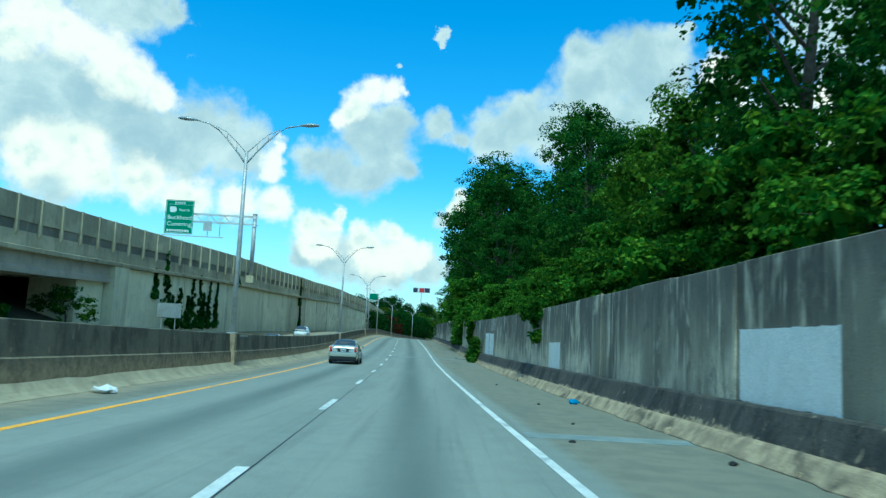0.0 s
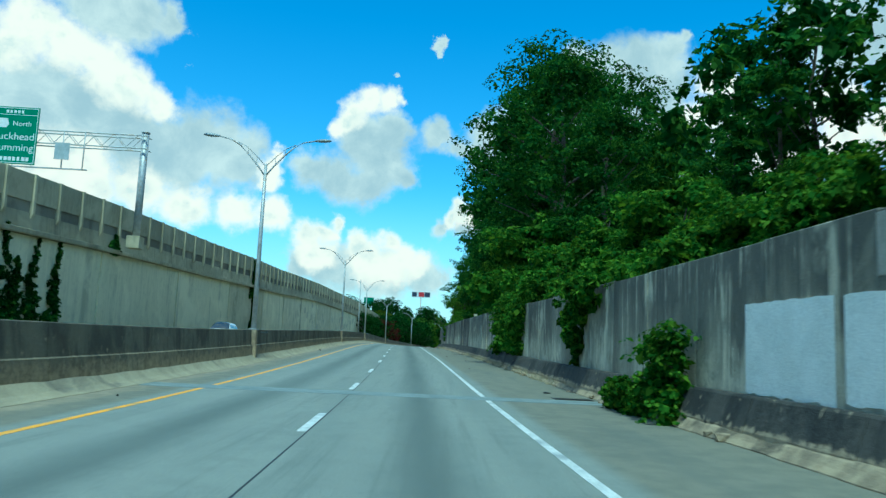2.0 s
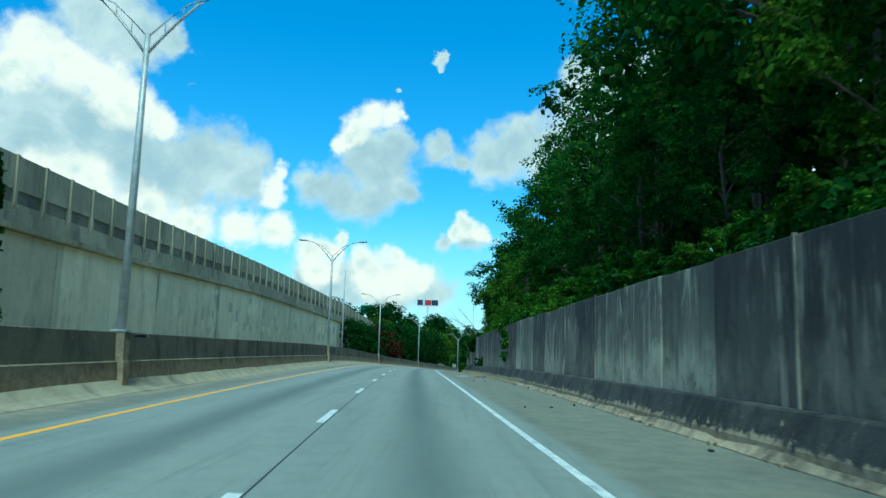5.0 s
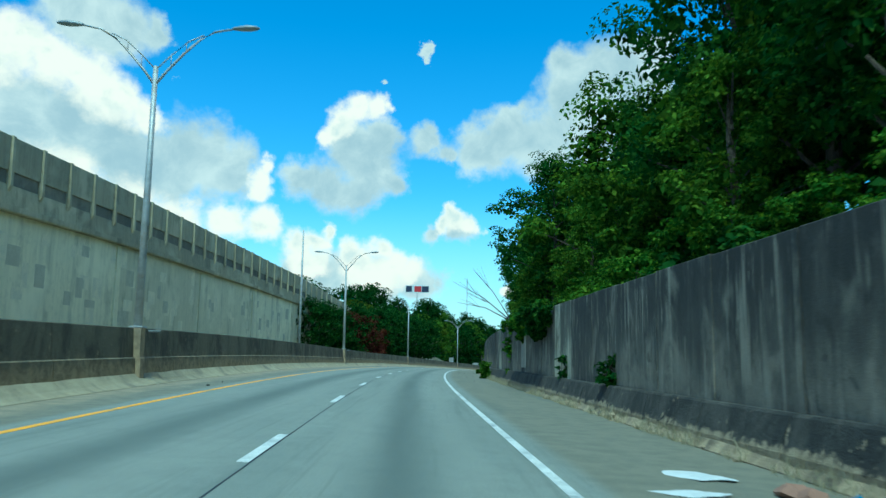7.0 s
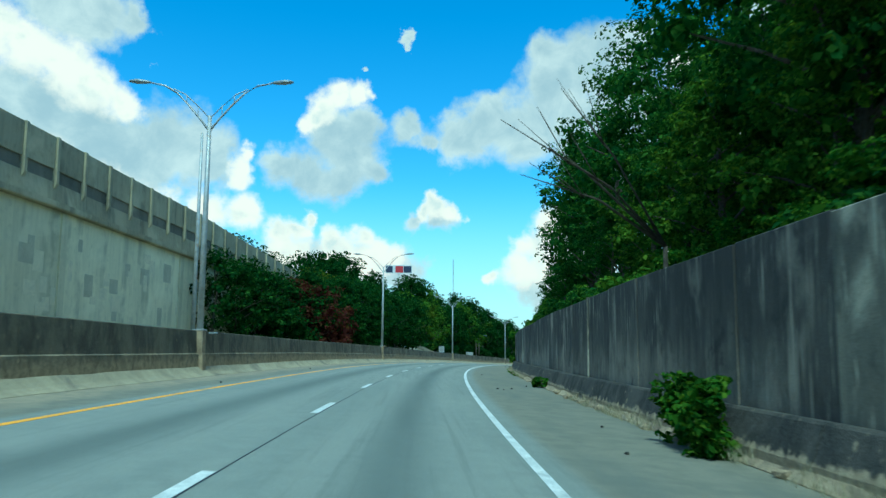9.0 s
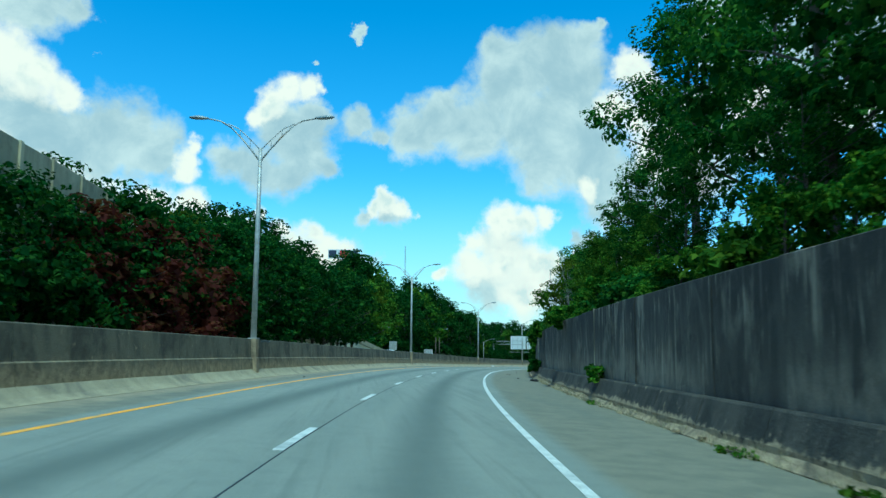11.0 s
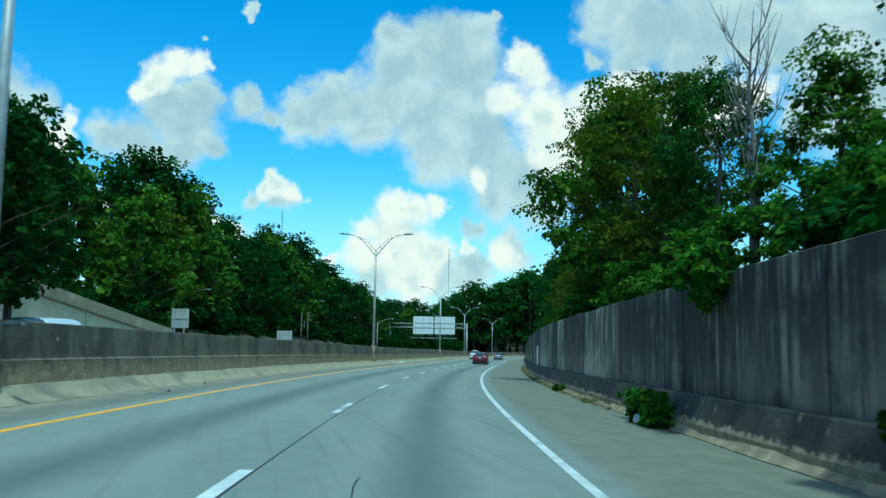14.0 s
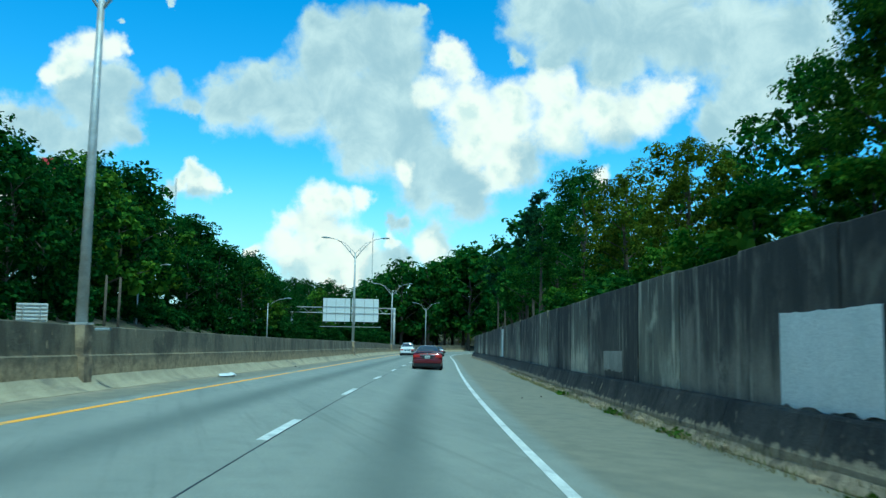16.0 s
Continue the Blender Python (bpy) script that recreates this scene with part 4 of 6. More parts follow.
while s < 715:
    WOODS.append((FAR[r.choice([0, 1, 0, 4])], stand(s, r.uniform(11.5, 16), 4.4, r.uniform(0, 360), r.uniform(0.6, 0.85))))
    s += r.uniform(6, 9)
s = 20.0
while s < 640:
    tall = table([(20, 12), (110, 16), (165, 18), (255, 14), (320, 4), (378, 7), (467, 11), (720, 13)], s)
    k = r.choice([0, 1, 0])
    WOODS.append((FAR[k], stand(s, r.uniform(19, 25), 7.0, r.uniform(0, 360), tall * r.uniform(0.75, 1.0) / HIGH[k])))
    s += r.uniform(8, 12)
# dense woods close behind the first row
s = 106.0
while s < 268:
    k = r.choice([0, 1, 2])
    WOODS.append((FAR[k], stand(s, r.uniform(17.5, 20.5), 5.5, r.uniform(0, 360), r.uniform(11, 14) / HIGH[k])))
    s += r.uniform(4.5, 6.0)
# vines and scrub along the top of the wall
s = 6.0
while s < 430:
    plant(SHRUB[0], s, r.uniform(9.9, 10.8) + (0.9 if s < 90 else 0.0), 3.3, r.uniform(0.45, 0.75) * (1.25 if s < 120 else 0.8), r.uniform(0, 360))
    s += r.uniform(3.2, 5.5)
for s, lat, top in ((99.5, 10.6, 9.4), (87, 10.4, 6.9), (103, 9.9, 7.4)):
    plant(SHRUB[3], s, lat, 3.2, (top - 3.2) / 7.5, r.uniform(0, 360))
for s, lat, top in ((14, 10.9, 6.4), (19, 11.0, 7.2), (24, 11.2, 7.0), (29, 11.0, 6.8), (36, 10.8, 6.4), (66, 10.6, 5.6), (76, 10.2, 6.0), (83.5, 10.6, 7.2), (91, 9.8, 7.0), (97, 9.8, 9.0)):
    plant(SHRUB[0], s, lat, 3.2, (top - 3.2) / 4.2, r.uniform(0, 360))
# the wooded slope on the far side
s = 292.0
while s < 718:
    tall = table([(292, 8), (332, 12), (378, 14), (467, 14.5), (512, 10), (580, 10), (720, 12)], s)
    k = r.choice([0, 1, 0, 1, 0, 5, 2])
    clear = table([(395, 0), (408, 6.0), (480, 6.0), (500, 0)], s)
    plant(MIDDLE[k], s, r.uniform(-29, -25.5) - clear, 0.6 + 0.2 * clear, tall * r.uniform(0.75, 1.05) / HIGH[k], r.uniform(0, 360))
    k = r.choice([0, 1, 0])
    WOODS.append((MIDDLE[k], stand(s + 2.5, r.uniform(-41, -33), 3.0, r.uniform(0, 360), (tall + 2.5) * r.uniform(0.85, 1.1) / HIGH[k])))
    s += r.uniform(4.6, 6.5)
s = 290.0
while s < 600:
    k = 1 if 296 < s < 326 and r.random() < 0.6 else 0
    plant(SHRUB[2 if k == 0 else 1], s, r.uniform(-26.0, -24.4) - table([(395, 0), (408, 6.0), (480, 6.0), (500, 0)], s) if s > 350 else r.uniform(-23.6, -22.4) if s > 334 else r.uniform(-20.0, -17.5), 0.0, r.uniform(0.7, 1.1) + 0.5 * k, r.uniform(0, 360))
    s += r.uniform(3.2, 4.6)
# scrub and small trees in front of the ramp's end
s = 280.0
while s < 369:
    k = r.choice([0, 1, 0])
    plant(MIDDLE[k], s, r.uniform(-19.2, -18.2), -0.2, (r.uniform(7.5, 9.5) if s < 304 else r.uniform(9.5, 11.8)) / HIGH[k], r.uniform(0, 360))
    s += r.uniform(3.0, 4.2)
# woods that close the view ahead
for az, far, top in ((9.0, 230, 15), (10.5, 215, 17), (12.0, 225, 16), (13.6, 210, 19), (15.2, 225, 22), (16.4, 215, 24), (17.6, 222, 22), (18.6, 216, 25), (19.8, 224, 27), (21.0, 216, 28), (22.2, 226, 28), (23.4, 214, 27), (24.6, 222, 28), (25.8, 216, 27)):
    for back in (0, 14):
        a = radians(az + r.uniform(-0.4, 0.4))
        k = r.choice([0, 1])
        m = Matrix.LocRotScale((16.4 + (far + back) * math.sin(a), 373.5 + (far + back) * math.cos(a), -5.5), Euler((0, 0, r.uniform(0, 6.28))), ((top / HIGH[k]),) * 3)
        WOODS.append((FAR[k], m))
# greenery in and beyond the bridge opening
plant(SHRUB[0], 68.5, -27.6, 0.0, 1.0, 40)
plant(SHRUB[0], 60, -29.0, 0.0, 0.6, 140)
for s in range(-20, 80, 8):
    WOODS.append((FAR[0], stand(s, -60 - r.uniform(0, 6), 6.0, r.uniform(0, 360), 0.55)))
woods("woodland", "dense dark green woods behind the roadside trees")
for ob in PROTO + MIDDLE + FAR + SHRUB:
    for c in list(ob.children_recursive):
        bpy.data.objects.remove(c)
    bpy.data.objects.remove(ob)


# ---- lamps, signs and masts ----
def remove(ob):
    for c in list(ob.children_recursive):
        bpy.data.objects.remove(c)
    bpy.data.objects.remove(ob)


def lamp_head(name):
    """A long cobra-head casting with a glass bowl below, pointing along +x."""
    verts, faces = [], []
    rings = [(0.0, 0.03, 0.03), (0.08, 0.07, 0.06), (0.28, 0.13, 0.09), (0.52, 0.15, 0.10), (0.74, 0.11, 0.07), (0.84, 0.04, 0.03)]
    for x, w, h in rings:
        for k in range(10):
            a = 2 * math.pi * k / 10
            verts.append((x, w * math.cos(a), h * math.sin(a) * (1.0 if math.sin(a) > 0 else 0.75)))
    for i in range(len(rings) - 1):
        for k in range(10):
            a, b = i * 10 + k, i * 10 + (k + 1) % 10
            faces.append((a, b, b + 10, a + 10))
    faces += [tuple(range(10))[::-1], tuple(range(50, 60))]
    return mesh(name, verts, faces, LAMP, True)


HEAD_MESH = lamp_head("lamp_head")
BOWL_MESH = block("bowl", 0.34, 0.68, -0.09, 0.09, -0.13, -0.06, plain("lamp_glass", (0.35, 0.38, 0.38), 0.2, 0, 0.6), 0.03)


def make_lamp():
    lamp = thing("street_lamp", "tall galvanised twin-arm street lamp on the median barrier", "street lamp", "median street lamps")
    part("pole", tube("pole", [(0, 0, -0.02), (0, 0, 4.0), (0, 0, 8.05)], [0.125, 0.10, 0.075], STEEL, 14), lamp)
    part("base_plate", block("base_plate", -0.2, 0.2, -0.2, 0.2, -0.0, 0.05, STEEL, 0.01), lamp)
    for side in (-1, 1):
        pts = [(0, 0, 7.45), (side * 0.35, 0, 7.92), (side * 0.85, 0, 8.50), (side * 1.3, 0, 8.95), (side * 1.75, 0, 9.22), (side * 2.35, 0, 9.34)]
        arm = part("arm", tube("arm", pts, [0.045, 0.042, 0.038, 0.036, 0.033, 0.03], STEEL, 8), lamp)
        part("brace", tube("brace", [(0, 0, 7.95), (side * 0.45, 0, 8.42), (side * 0.95, 0, 8.88), (side * 1.42, 0, 9.10)], 0.022, STEEL, 6), arm)
        part("strut", tube("strut", [(side * 0.45, 0, 8.04), (side * 0.45, 0, 8.42)], 0.014, STEEL, 5), arm)
        part("strut", tube("strut", [(side * 0.9, 0, 8.55), (side * 0.9, 0, 8.83)], 0.014, STEEL, 5), arm)
        head = part("lamp_head", HEAD_MESH, arm, "grey cobra-head casting")
        head.matrix_local = pose(side * 2.28, 0, 9.34, 0, -3, 0 if side > 0 else 180)
        bowl = part("bowl", BOWL_MESH, arm, "clouded glass bowl")
        bowl.matrix_local = head.matrix_local
    return lamp


lamp = make_lamp()
for s in (34.6, 85.1, 138.1, 188.2, 240.6, 291.4, 343.2, 395.0, 448.3, 500.0, 552.0):
    copy_thing(lamp, stand(s, left_base(s) - 0.42, table(MEDIAN_TOP, s), 0, 1.0))
    pier = part("barrier_pier", sweep_data("barrier_pier", [(-0.20, -0.02), (-0.22, 0.74), (-0.25, 0.80), (-0.25, 1.449), (-0.92, 1.449), (-1.0, 0.0)], s - 0.20, s + 0.20, 0.4, TOE, left_base, rise=lambda q: table(MEDIAN_TOP, q) - 1.45), median, "pale pier under a lamp")
remove(lamp)


def make_cobra():
    lamp = thing("street_lamp", "slim grey single-arm street lamp beside the far carriageway", "street lamp", "side street lamps")
    part("pole", tube("pole", [(0, 0, -0.3), (0, 0, 4), (0, 0, 7.4)], [0.1, 0.08, 0.06], STEEL, 10), lamp)
    arm = part("arm", tube("arm", [(0, 0, 6.9), (0.7, 0, 7.5), (1.6, 0, 7.95), (2.6, 0, 8.15)], [0.045, 0.04, 0.035, 0.03], STEEL, 8), lamp)
    part("brace", tube("brace", [(0, 0, 7.3), (0.9, 0, 7.75), (1.6, 0, 7.95)], 0.02, STEEL, 5), arm)
    head = part("lamp_head", HEAD_MESH, arm)
    head.location = (2.5, 0, 8.16)
    return lamp


cobra = make_cobra()
for x, y, z in ((-2.7, 420.4, -1.2), (13.7, 462.4, -0.5), (30.4, 489.6, -2.7)):
    copy_thing(cobra, pose(x, y, z, 0, 0, -20))
remove(cobra)

SIGN_G = plain("green_sign_face", (0.0, 0.20, 0.09), 0.4, 0, 0.5, 0.15, 1.5)
SIGN_W = plain("white_sign_sheet", (0.75, 0.77, 0.75), 0.45)
SIGN_B = speckled("bare_sign_back", (0.50, 0.53, 0.52), (0.40, 0.43, 0.42), 1.5, 30, 0.5, 0.05, 0.003, 0.3)
SIGN_R = plain("red_panel", (0.50, 0.03, 0.04), 0.5)
DARK = plain("dark_panel", (0.03, 0.04, 0.08), 0.5)


def lettering(text, size, x, z, y, parent, align="CENTER"):
    """Flat raised letters facing -y."""
    curve = bpy.data.curves.new("lettering", "FONT")
    curve.body, curve.size, curve.extrude, curve.align_x, curve.align_y = text, size, 0.006, align, "CENTER"
    tmp = bpy.data.objects.new("lettering", curve)
    scene.collection.objects.link(tmp)
    data = bpy.data.meshes.new_from_object(tmp.evaluated_get(bpy.context.evaluated_depsgraph_get()))
    bpy.data.objects.remove(tmp)
    data.materials.clear()
    data.materials.append(SIGN_W)
    ob = part("lettering", data, parent, "white lettering")
    ob.matrix_local = pose(x, y, z, 90, 0, 0)
    return ob


def bars(parent, x0, x1, z, h, y, n, seed=1):
    q = random.Random(seed)
    w = (x1 - x0) / n
    for i in range(n):
        part("text_bar", block("text_bar", x0 + i * w, x0 + (i + q.uniform(0.6, 0.85)) * w, y - 0.008, y, z - h / 2, z + h / 2, SIGN_W), parent)


# cantilever gantry on the ramp, with a green guide sign
gantry = thing("sign_gantry", "grey steel cantilever sign gantry with a green guide sign", "sign gantry")
gantry.matrix_world = stand(112.6, -21.1, 8.2, 0, 1.09)
part("post", tube("post", [(0, 0, 0), (0, 0, 8.05)], 0.27, STEEL, 16), gantry)
part("cap", tube("cap", [(0, 0, 8.05), (0, 0, 8.12)], 0.33, STEEL, 16), gantry)
part("base_block", block("base_block", -0.5, 0.45, -0.6, 0.6, -0.9, 0.02, PARAPET, 0.03), gantry)
truss = part("truss", joined("truss", [tube("c", [(0.35, y, z), (-11.6, y, z)], 0.055, STEEL, 8) for y in (-0.45, 0.45) for z in (6.75, 7.75)]
             + [tube("d", [(-0.4 - i * 0.9, -0.45, 6.75 if i % 2 else 7.75), (-0.4 - (i + 1) * 0.9, -0.45, 7.75 if i % 2 else 6.75)], 0.028, STEEL, 5) for i in range(12)]
             + [tube("d", [(-0.4 - i * 0.9, 0.45, 6.75 if i % 2 else 7.75), (-0.4 - (i + 1) * 0.9, 0.45, 7.75 if i % 2 else 6.75)], 0.028, STEEL, 5) for i in range(12)]), gantry)
board = part("sign_board", block("sign_board", -11.35, -7.75, -0.75, -0.68, 4.95, 9.35, SIGN_G, 0.02), gantry, "green guide sign with white lettering")
for x0, x1, z0, z1 in ((-11.27, -7.83, 9.22, 9.27), (-11.27, -7.83, 5.03, 5.08), (-11.27, -11.22, 5.03, 9.27), (-7.88, -7.83, 5.03, 9.27), (-11.27, -7.83, 8.72, 8.76)):
    part("border", block("border", x0, x1, -0.758, -0.75, z0, z1, SIGN_W), board)
lettering("Buckhead", 0.80, -9.5, 7.05, -0.752, board)
lettering("Cumming", 0.80, -9.5, 6.2, -0.752, board)
lettering("North", 0.55, -8.95, 8.05, -0.752, board)
shield = bmesh.new()
vs = [shield.verts.new(v) for v in ((-10.75, -0.757, 7.72), (-10.1, -0.757, 7.72), (-9.9, -0.757, 8.0), (-10.05, -0.757, 8.45), (-10.8, -0.757, 8.45), (-10.8, -0.757, 8.1))]
face = shield.faces.new(vs)
ext = bmesh.ops.extrude_face_region(shield, geom=[face])
bmesh.ops.translate(shield, verts=[v for v in ext["geom"] if isinstance(v, bmesh.types.BMVert)], vec=(0, 0.006, 0))
sm = bpy.data.meshes.new("route_shield")
shield.to_mesh(sm)
shield.free()
sm.materials.append(SIGN_W)
part("route_shield", sm, board, "white route shield")
bars(board, -11.0, -8.1, 5.35, 0.30, -0.75, 9, 3)
bars(board, -10.2, -8.8, 8.98, 0.22, -0.75, 5, 4)
part("small_sign", block("small_sign", -6.4, -5.3, -0.72, -0.68, 5.5, 6.8, SIGN_B, 0.01), gantry, "grey back of a small sign")
part("small_sign_post", tube("small_sign_post", [(-5.85, -0.6, 4.9), (-5.85, -0.6, 7.75)], 0.04, STEEL, 6), gantry)
part("hanger", tube("hanger", [(-4.3, -0.55, 4.75), (-4.3, -0.55, 7.8)], 0.045, STEEL, 6), gantry)
walkway = part("walkway", block("walkway", -11.4, -3.6, -1.5, -1.3, 4.6, 4.68, STEEL), gantry)
for x in (-11.0, -9.5, -8.1, -5.85, -4.3):
    part("bracket", tube("bracket", [(x, -1.45, 4.64), (x, -0.5, 4.80), (x, -0.5, 6.8)], 0.035, STEEL, 6), walkway)


def sign_on_posts(name, label, s, lat, width, height, bottom, turn=0, ribs=3, sheet=None):
    """A sheet sign seen from behind: ribs across the back and two posts."""
    sign = thing(name, label, "road sign")
    sign.matrix_world = stand(s, lat, 0.0, turn)
    part("sheet", block("sheet", -width / 2, width / 2, -0.01, 0.01, bottom, bottom + height, sheet or SIGN_B, 0.004), sign)
    for i in range(ribs):
        z = bottom + height * (i + 0.5) / ribs
        part("rib", block("rib", -width / 2 + 0.04, width / 2 - 0.04, -0.05, -0.011, z - 0.03, z + 0.03, STEEL), sign)
    for x in (-width * 0.28, width * 0.28):
        part("post", block("post", x - 0.035, x + 0.035, -0.12, -0.051, -0.3, bottom + height - 0.05, STEEL), sign)
    return sign


sign_on_posts("road_sign", "pale ribbed back of a road sign beside the pale wall", 84.0, -23.6, 2.5, 1.5, 2.2, 0, 7)
sign_on_posts("road_sign", "blank grey back of a square road sign", 384.2, -17.7, 1.25, 1.35, 1.95, 0, 1)
sign_on_posts("road_sign", "ribbed white back of a wide road sign", 424.4, -22.1, 1.9, 1.1, 1.55, 0, 5, SIGN_W)

# overhead gantry of the far carriageway, seen from behind
g2 = thing("sign_gantry", "grey overhead gantry with two white-backed sign boards", "sign gantry")
g2.matrix_world = pose(49.4, 519.8, -3.2, 0, 0, -12.7)
for x in (-10.9, 8.1):
    part("post", tube("post", [(x, 0, -1.0), (x, 0, 8.4)], 0.22, STEEL, 12), g2)
part("truss", joined("truss", [tube("c", [(-11.2, y, z), (8.4, y, z)], 0.07, STEEL, 6) for y in (-0.4, 0.4) for z in (7.3, 8.3)]
     + [tube("d", [(-10.9 + i, -0.4, 7.3 if i % 2 else 8.3), (-9.9 + i, -0.4, 8.3 if i % 2 else 7.3)], 0.03, STEEL, 4) for i in range(19)]), g2)
for x0 in (-5.2, 0.1):
    bd = part("sign_board", block("sign_board", x0, x0 + 5.0, -0.6, -0.54, 5.7, 10.0, SIGN_W, 0.02), g2, "white back of a sign board")
    for k in range(3):
        part("stiffener", block("stiffener", x0 + 0.6 + k * 1.7, x0 + 0.7 + k * 1.7, -0.68, -0.6, 5.3, 9.9, STEEL), bd)
    for z in (7.2, 8.4):
        part("rib", block("rib", x0 + 0.05, x0 + 4.95, -0.70, -0.6, z, z + 0.12, STEEL), bd)
part("walkway", block("walkway", -5.6, 5.6, -1.6, -0.8, 4.7, 4.8, STEEL), g2)

# plain tall pole at the end of the ramp, timber posts, masts, distant signs
pole = thing("tall_pole", "tall bare grey steel pole at the end of the ramp", "pole")
pole.matrix_world = stand(276.0, -19.2, 0, 0, 1.06)
part("shaft", tube("shaft", [(0, 0, -0.2), (0, 0, 9), (0, 0, 17.6)], [0.19, 0.15, 0.10], STEEL, 12), pole)
part("foot", block("foot", -0.3, 0.3, -0.3, 0.3, -0.2, 0.12, TOE, 0.02), pole)
post = thing("timber_post", "bare weathered timber utility post on the slope", "post", "timber posts")
part("shaft", tube("shaft", [(0, 0, -0.5), (0, 0, 5.6)], [0.13, 0.10], BARK, 8), post)
post.matrix_world = stand(440, -24.5, 0)
copy_thing(post, stand(441.5, -24.0, 0))
copy_thing(post, stand(111.9, 10.45, 4.4, 0, 0.58))
mast = thing("radio_mast", "thin distant lattice radio mast above the trees", "radio mast", "radio masts")
part("lattice", joined("lattice", [tube("c", [(0.5 * math.cos(a), 0.5 * math.sin(a), 0), (0.25 * math.cos(a), 0.25 * math.sin(a), 60)], 0.09, STEEL, 4) for a in (0, 2.09, 4.19)]
     + [tube("d", [(0.48 * math.cos(2.09 * i), 0.48 * math.sin(2.09 * i), i * 2), (0.48 * math.cos(2.09 * i + 2.09), 0.48 * math.sin(2.09 * i + 2.09), i * 2 + 2)], 0.05, STEEL, 3) for i in range(29)]), mast)
mast.matrix_world = pose(18.0, 700, -1)
copy_thing(mast, pose(153, 917, 9))
bill = thing("billboard", "red and white billboard on a post above the distant trees", "billboard")
bill.matrix_world = pose(-13.8, 597, 13, 0, 0, -2)
part("post", tube("post", [(0, 0, 0), (0, 0, 27)], 0.5, STEEL, 10), bill)
panel = part("panel", block("panel", -6.5, 6.5, -0.3, 0.3, 27, 31, SIGN_W, 0.05), bill)
part("red_field", block("red_field", -1.6, 2.2, -0.31, -0.301, 27.4, 30.6, SIGN_R), panel, "red printed field")
part("dark_field", block("dark_field", 2.4, 6.2, -0.31, -0.301, 27.4, 30.6, DARK), panel, "dark printed field")
part("dark_field", block("dark_field", -6.2, -3.0, -0.31, -0.301, 27.4, 30.6, DARK), panel, "dark printed field")
far_sign = thing("guide_sign", "small distant green guide sign on a steel post", "road sign")
far_sign.matrix_world = pose(-40.4, 490, 5.8, 0, 0, 3) @ Matrix.Scale(1.7, 4)
part("post", tube("post", [(1.2, 0, 0.5), (1.2, 0, 14.6)], 0.14, STEEL, 8), far_sign)
part("sheet", block("sheet", -1.6, 1.6, -0.2, -0.15, 12.6, 14.8, SIGN_G, 0.02), far_sign)

# overpass that closes the far view
over = thing("overpass", "dark distant concrete overpass with a pale rail", "bridge")
over.matrix_world = pose(72.6, 617, -7.2, 0, 0, -13)
part("deck", block("deck", -16, 15, 0, 9, 5.6, 7.2, PARAPET, 0.05), over)
part("rail", block("rail", -16, 15, -0.1, 0.15, 7.2, 7.9, TOE, 0.03), over)
for x in (-13, -5, 3, 11):
    part("pier", tube("pier", [(x, 4.5, -1), (x, 4.5, 5.6)], 0.6, PARAPET, 12), over)

# ---- vehicles ----
def car_paint(name, colour, metal=0.3, rough=0.22):
    m, n, bsdf, co = surface(name, rough, metal, 0.5)
    dust = n.noise(co, 3.0, 5)
    n.link(n.mix(n.ramp(dust, 0.45, 0.75, 0.0, 0.25), colour, tuple(c * 0.75 + 0.02 for c in colour)), bsdf.inputs["Base Color"])
    bsdf.inputs["Coat Weight"].default_value, bsdf.inputs["Coat Roughness"].default_value = 0.6, 0.06
    return m


GLASS = plain("tinted_glass", (0.012, 0.02, 0.022), 0.10, 0.0, 0.9, 0.1)
GLASS.node_tree.nodes["Principled BSDF"].inputs["IOR"].default_value = 1.9
RUBBER = speckled("tyre_rubber", (0.018, 0.018, 0.019), (0.03, 0.03, 0.03), 8, 60, 0.85)
ALLOY = plain("alloy_rim", (0.55, 0.56, 0.57), 0.3, 0.85)
BLACK = plain("black_trim", (0.012, 0.013, 0.014), 0.5)
CHROME = plain("chrome_strip", (0.75, 0.76, 0.78), 0.12, 1.0)
LENS_R = plain("red_lens", (0.45, 0.012, 0.012), 0.12, 0.0, 0.7)
LENS_O = plain("amber_lens", (0.65, 0.16, 0.03), 0.12, 0.0, 0.7)
LENS_W = plain("clear_lens", (0.7, 0.72, 0.72), 0.1, 0.0, 0.7)
PLATE = plain("plate_sheet", (0.70, 0.74, 0.74), 0.4)


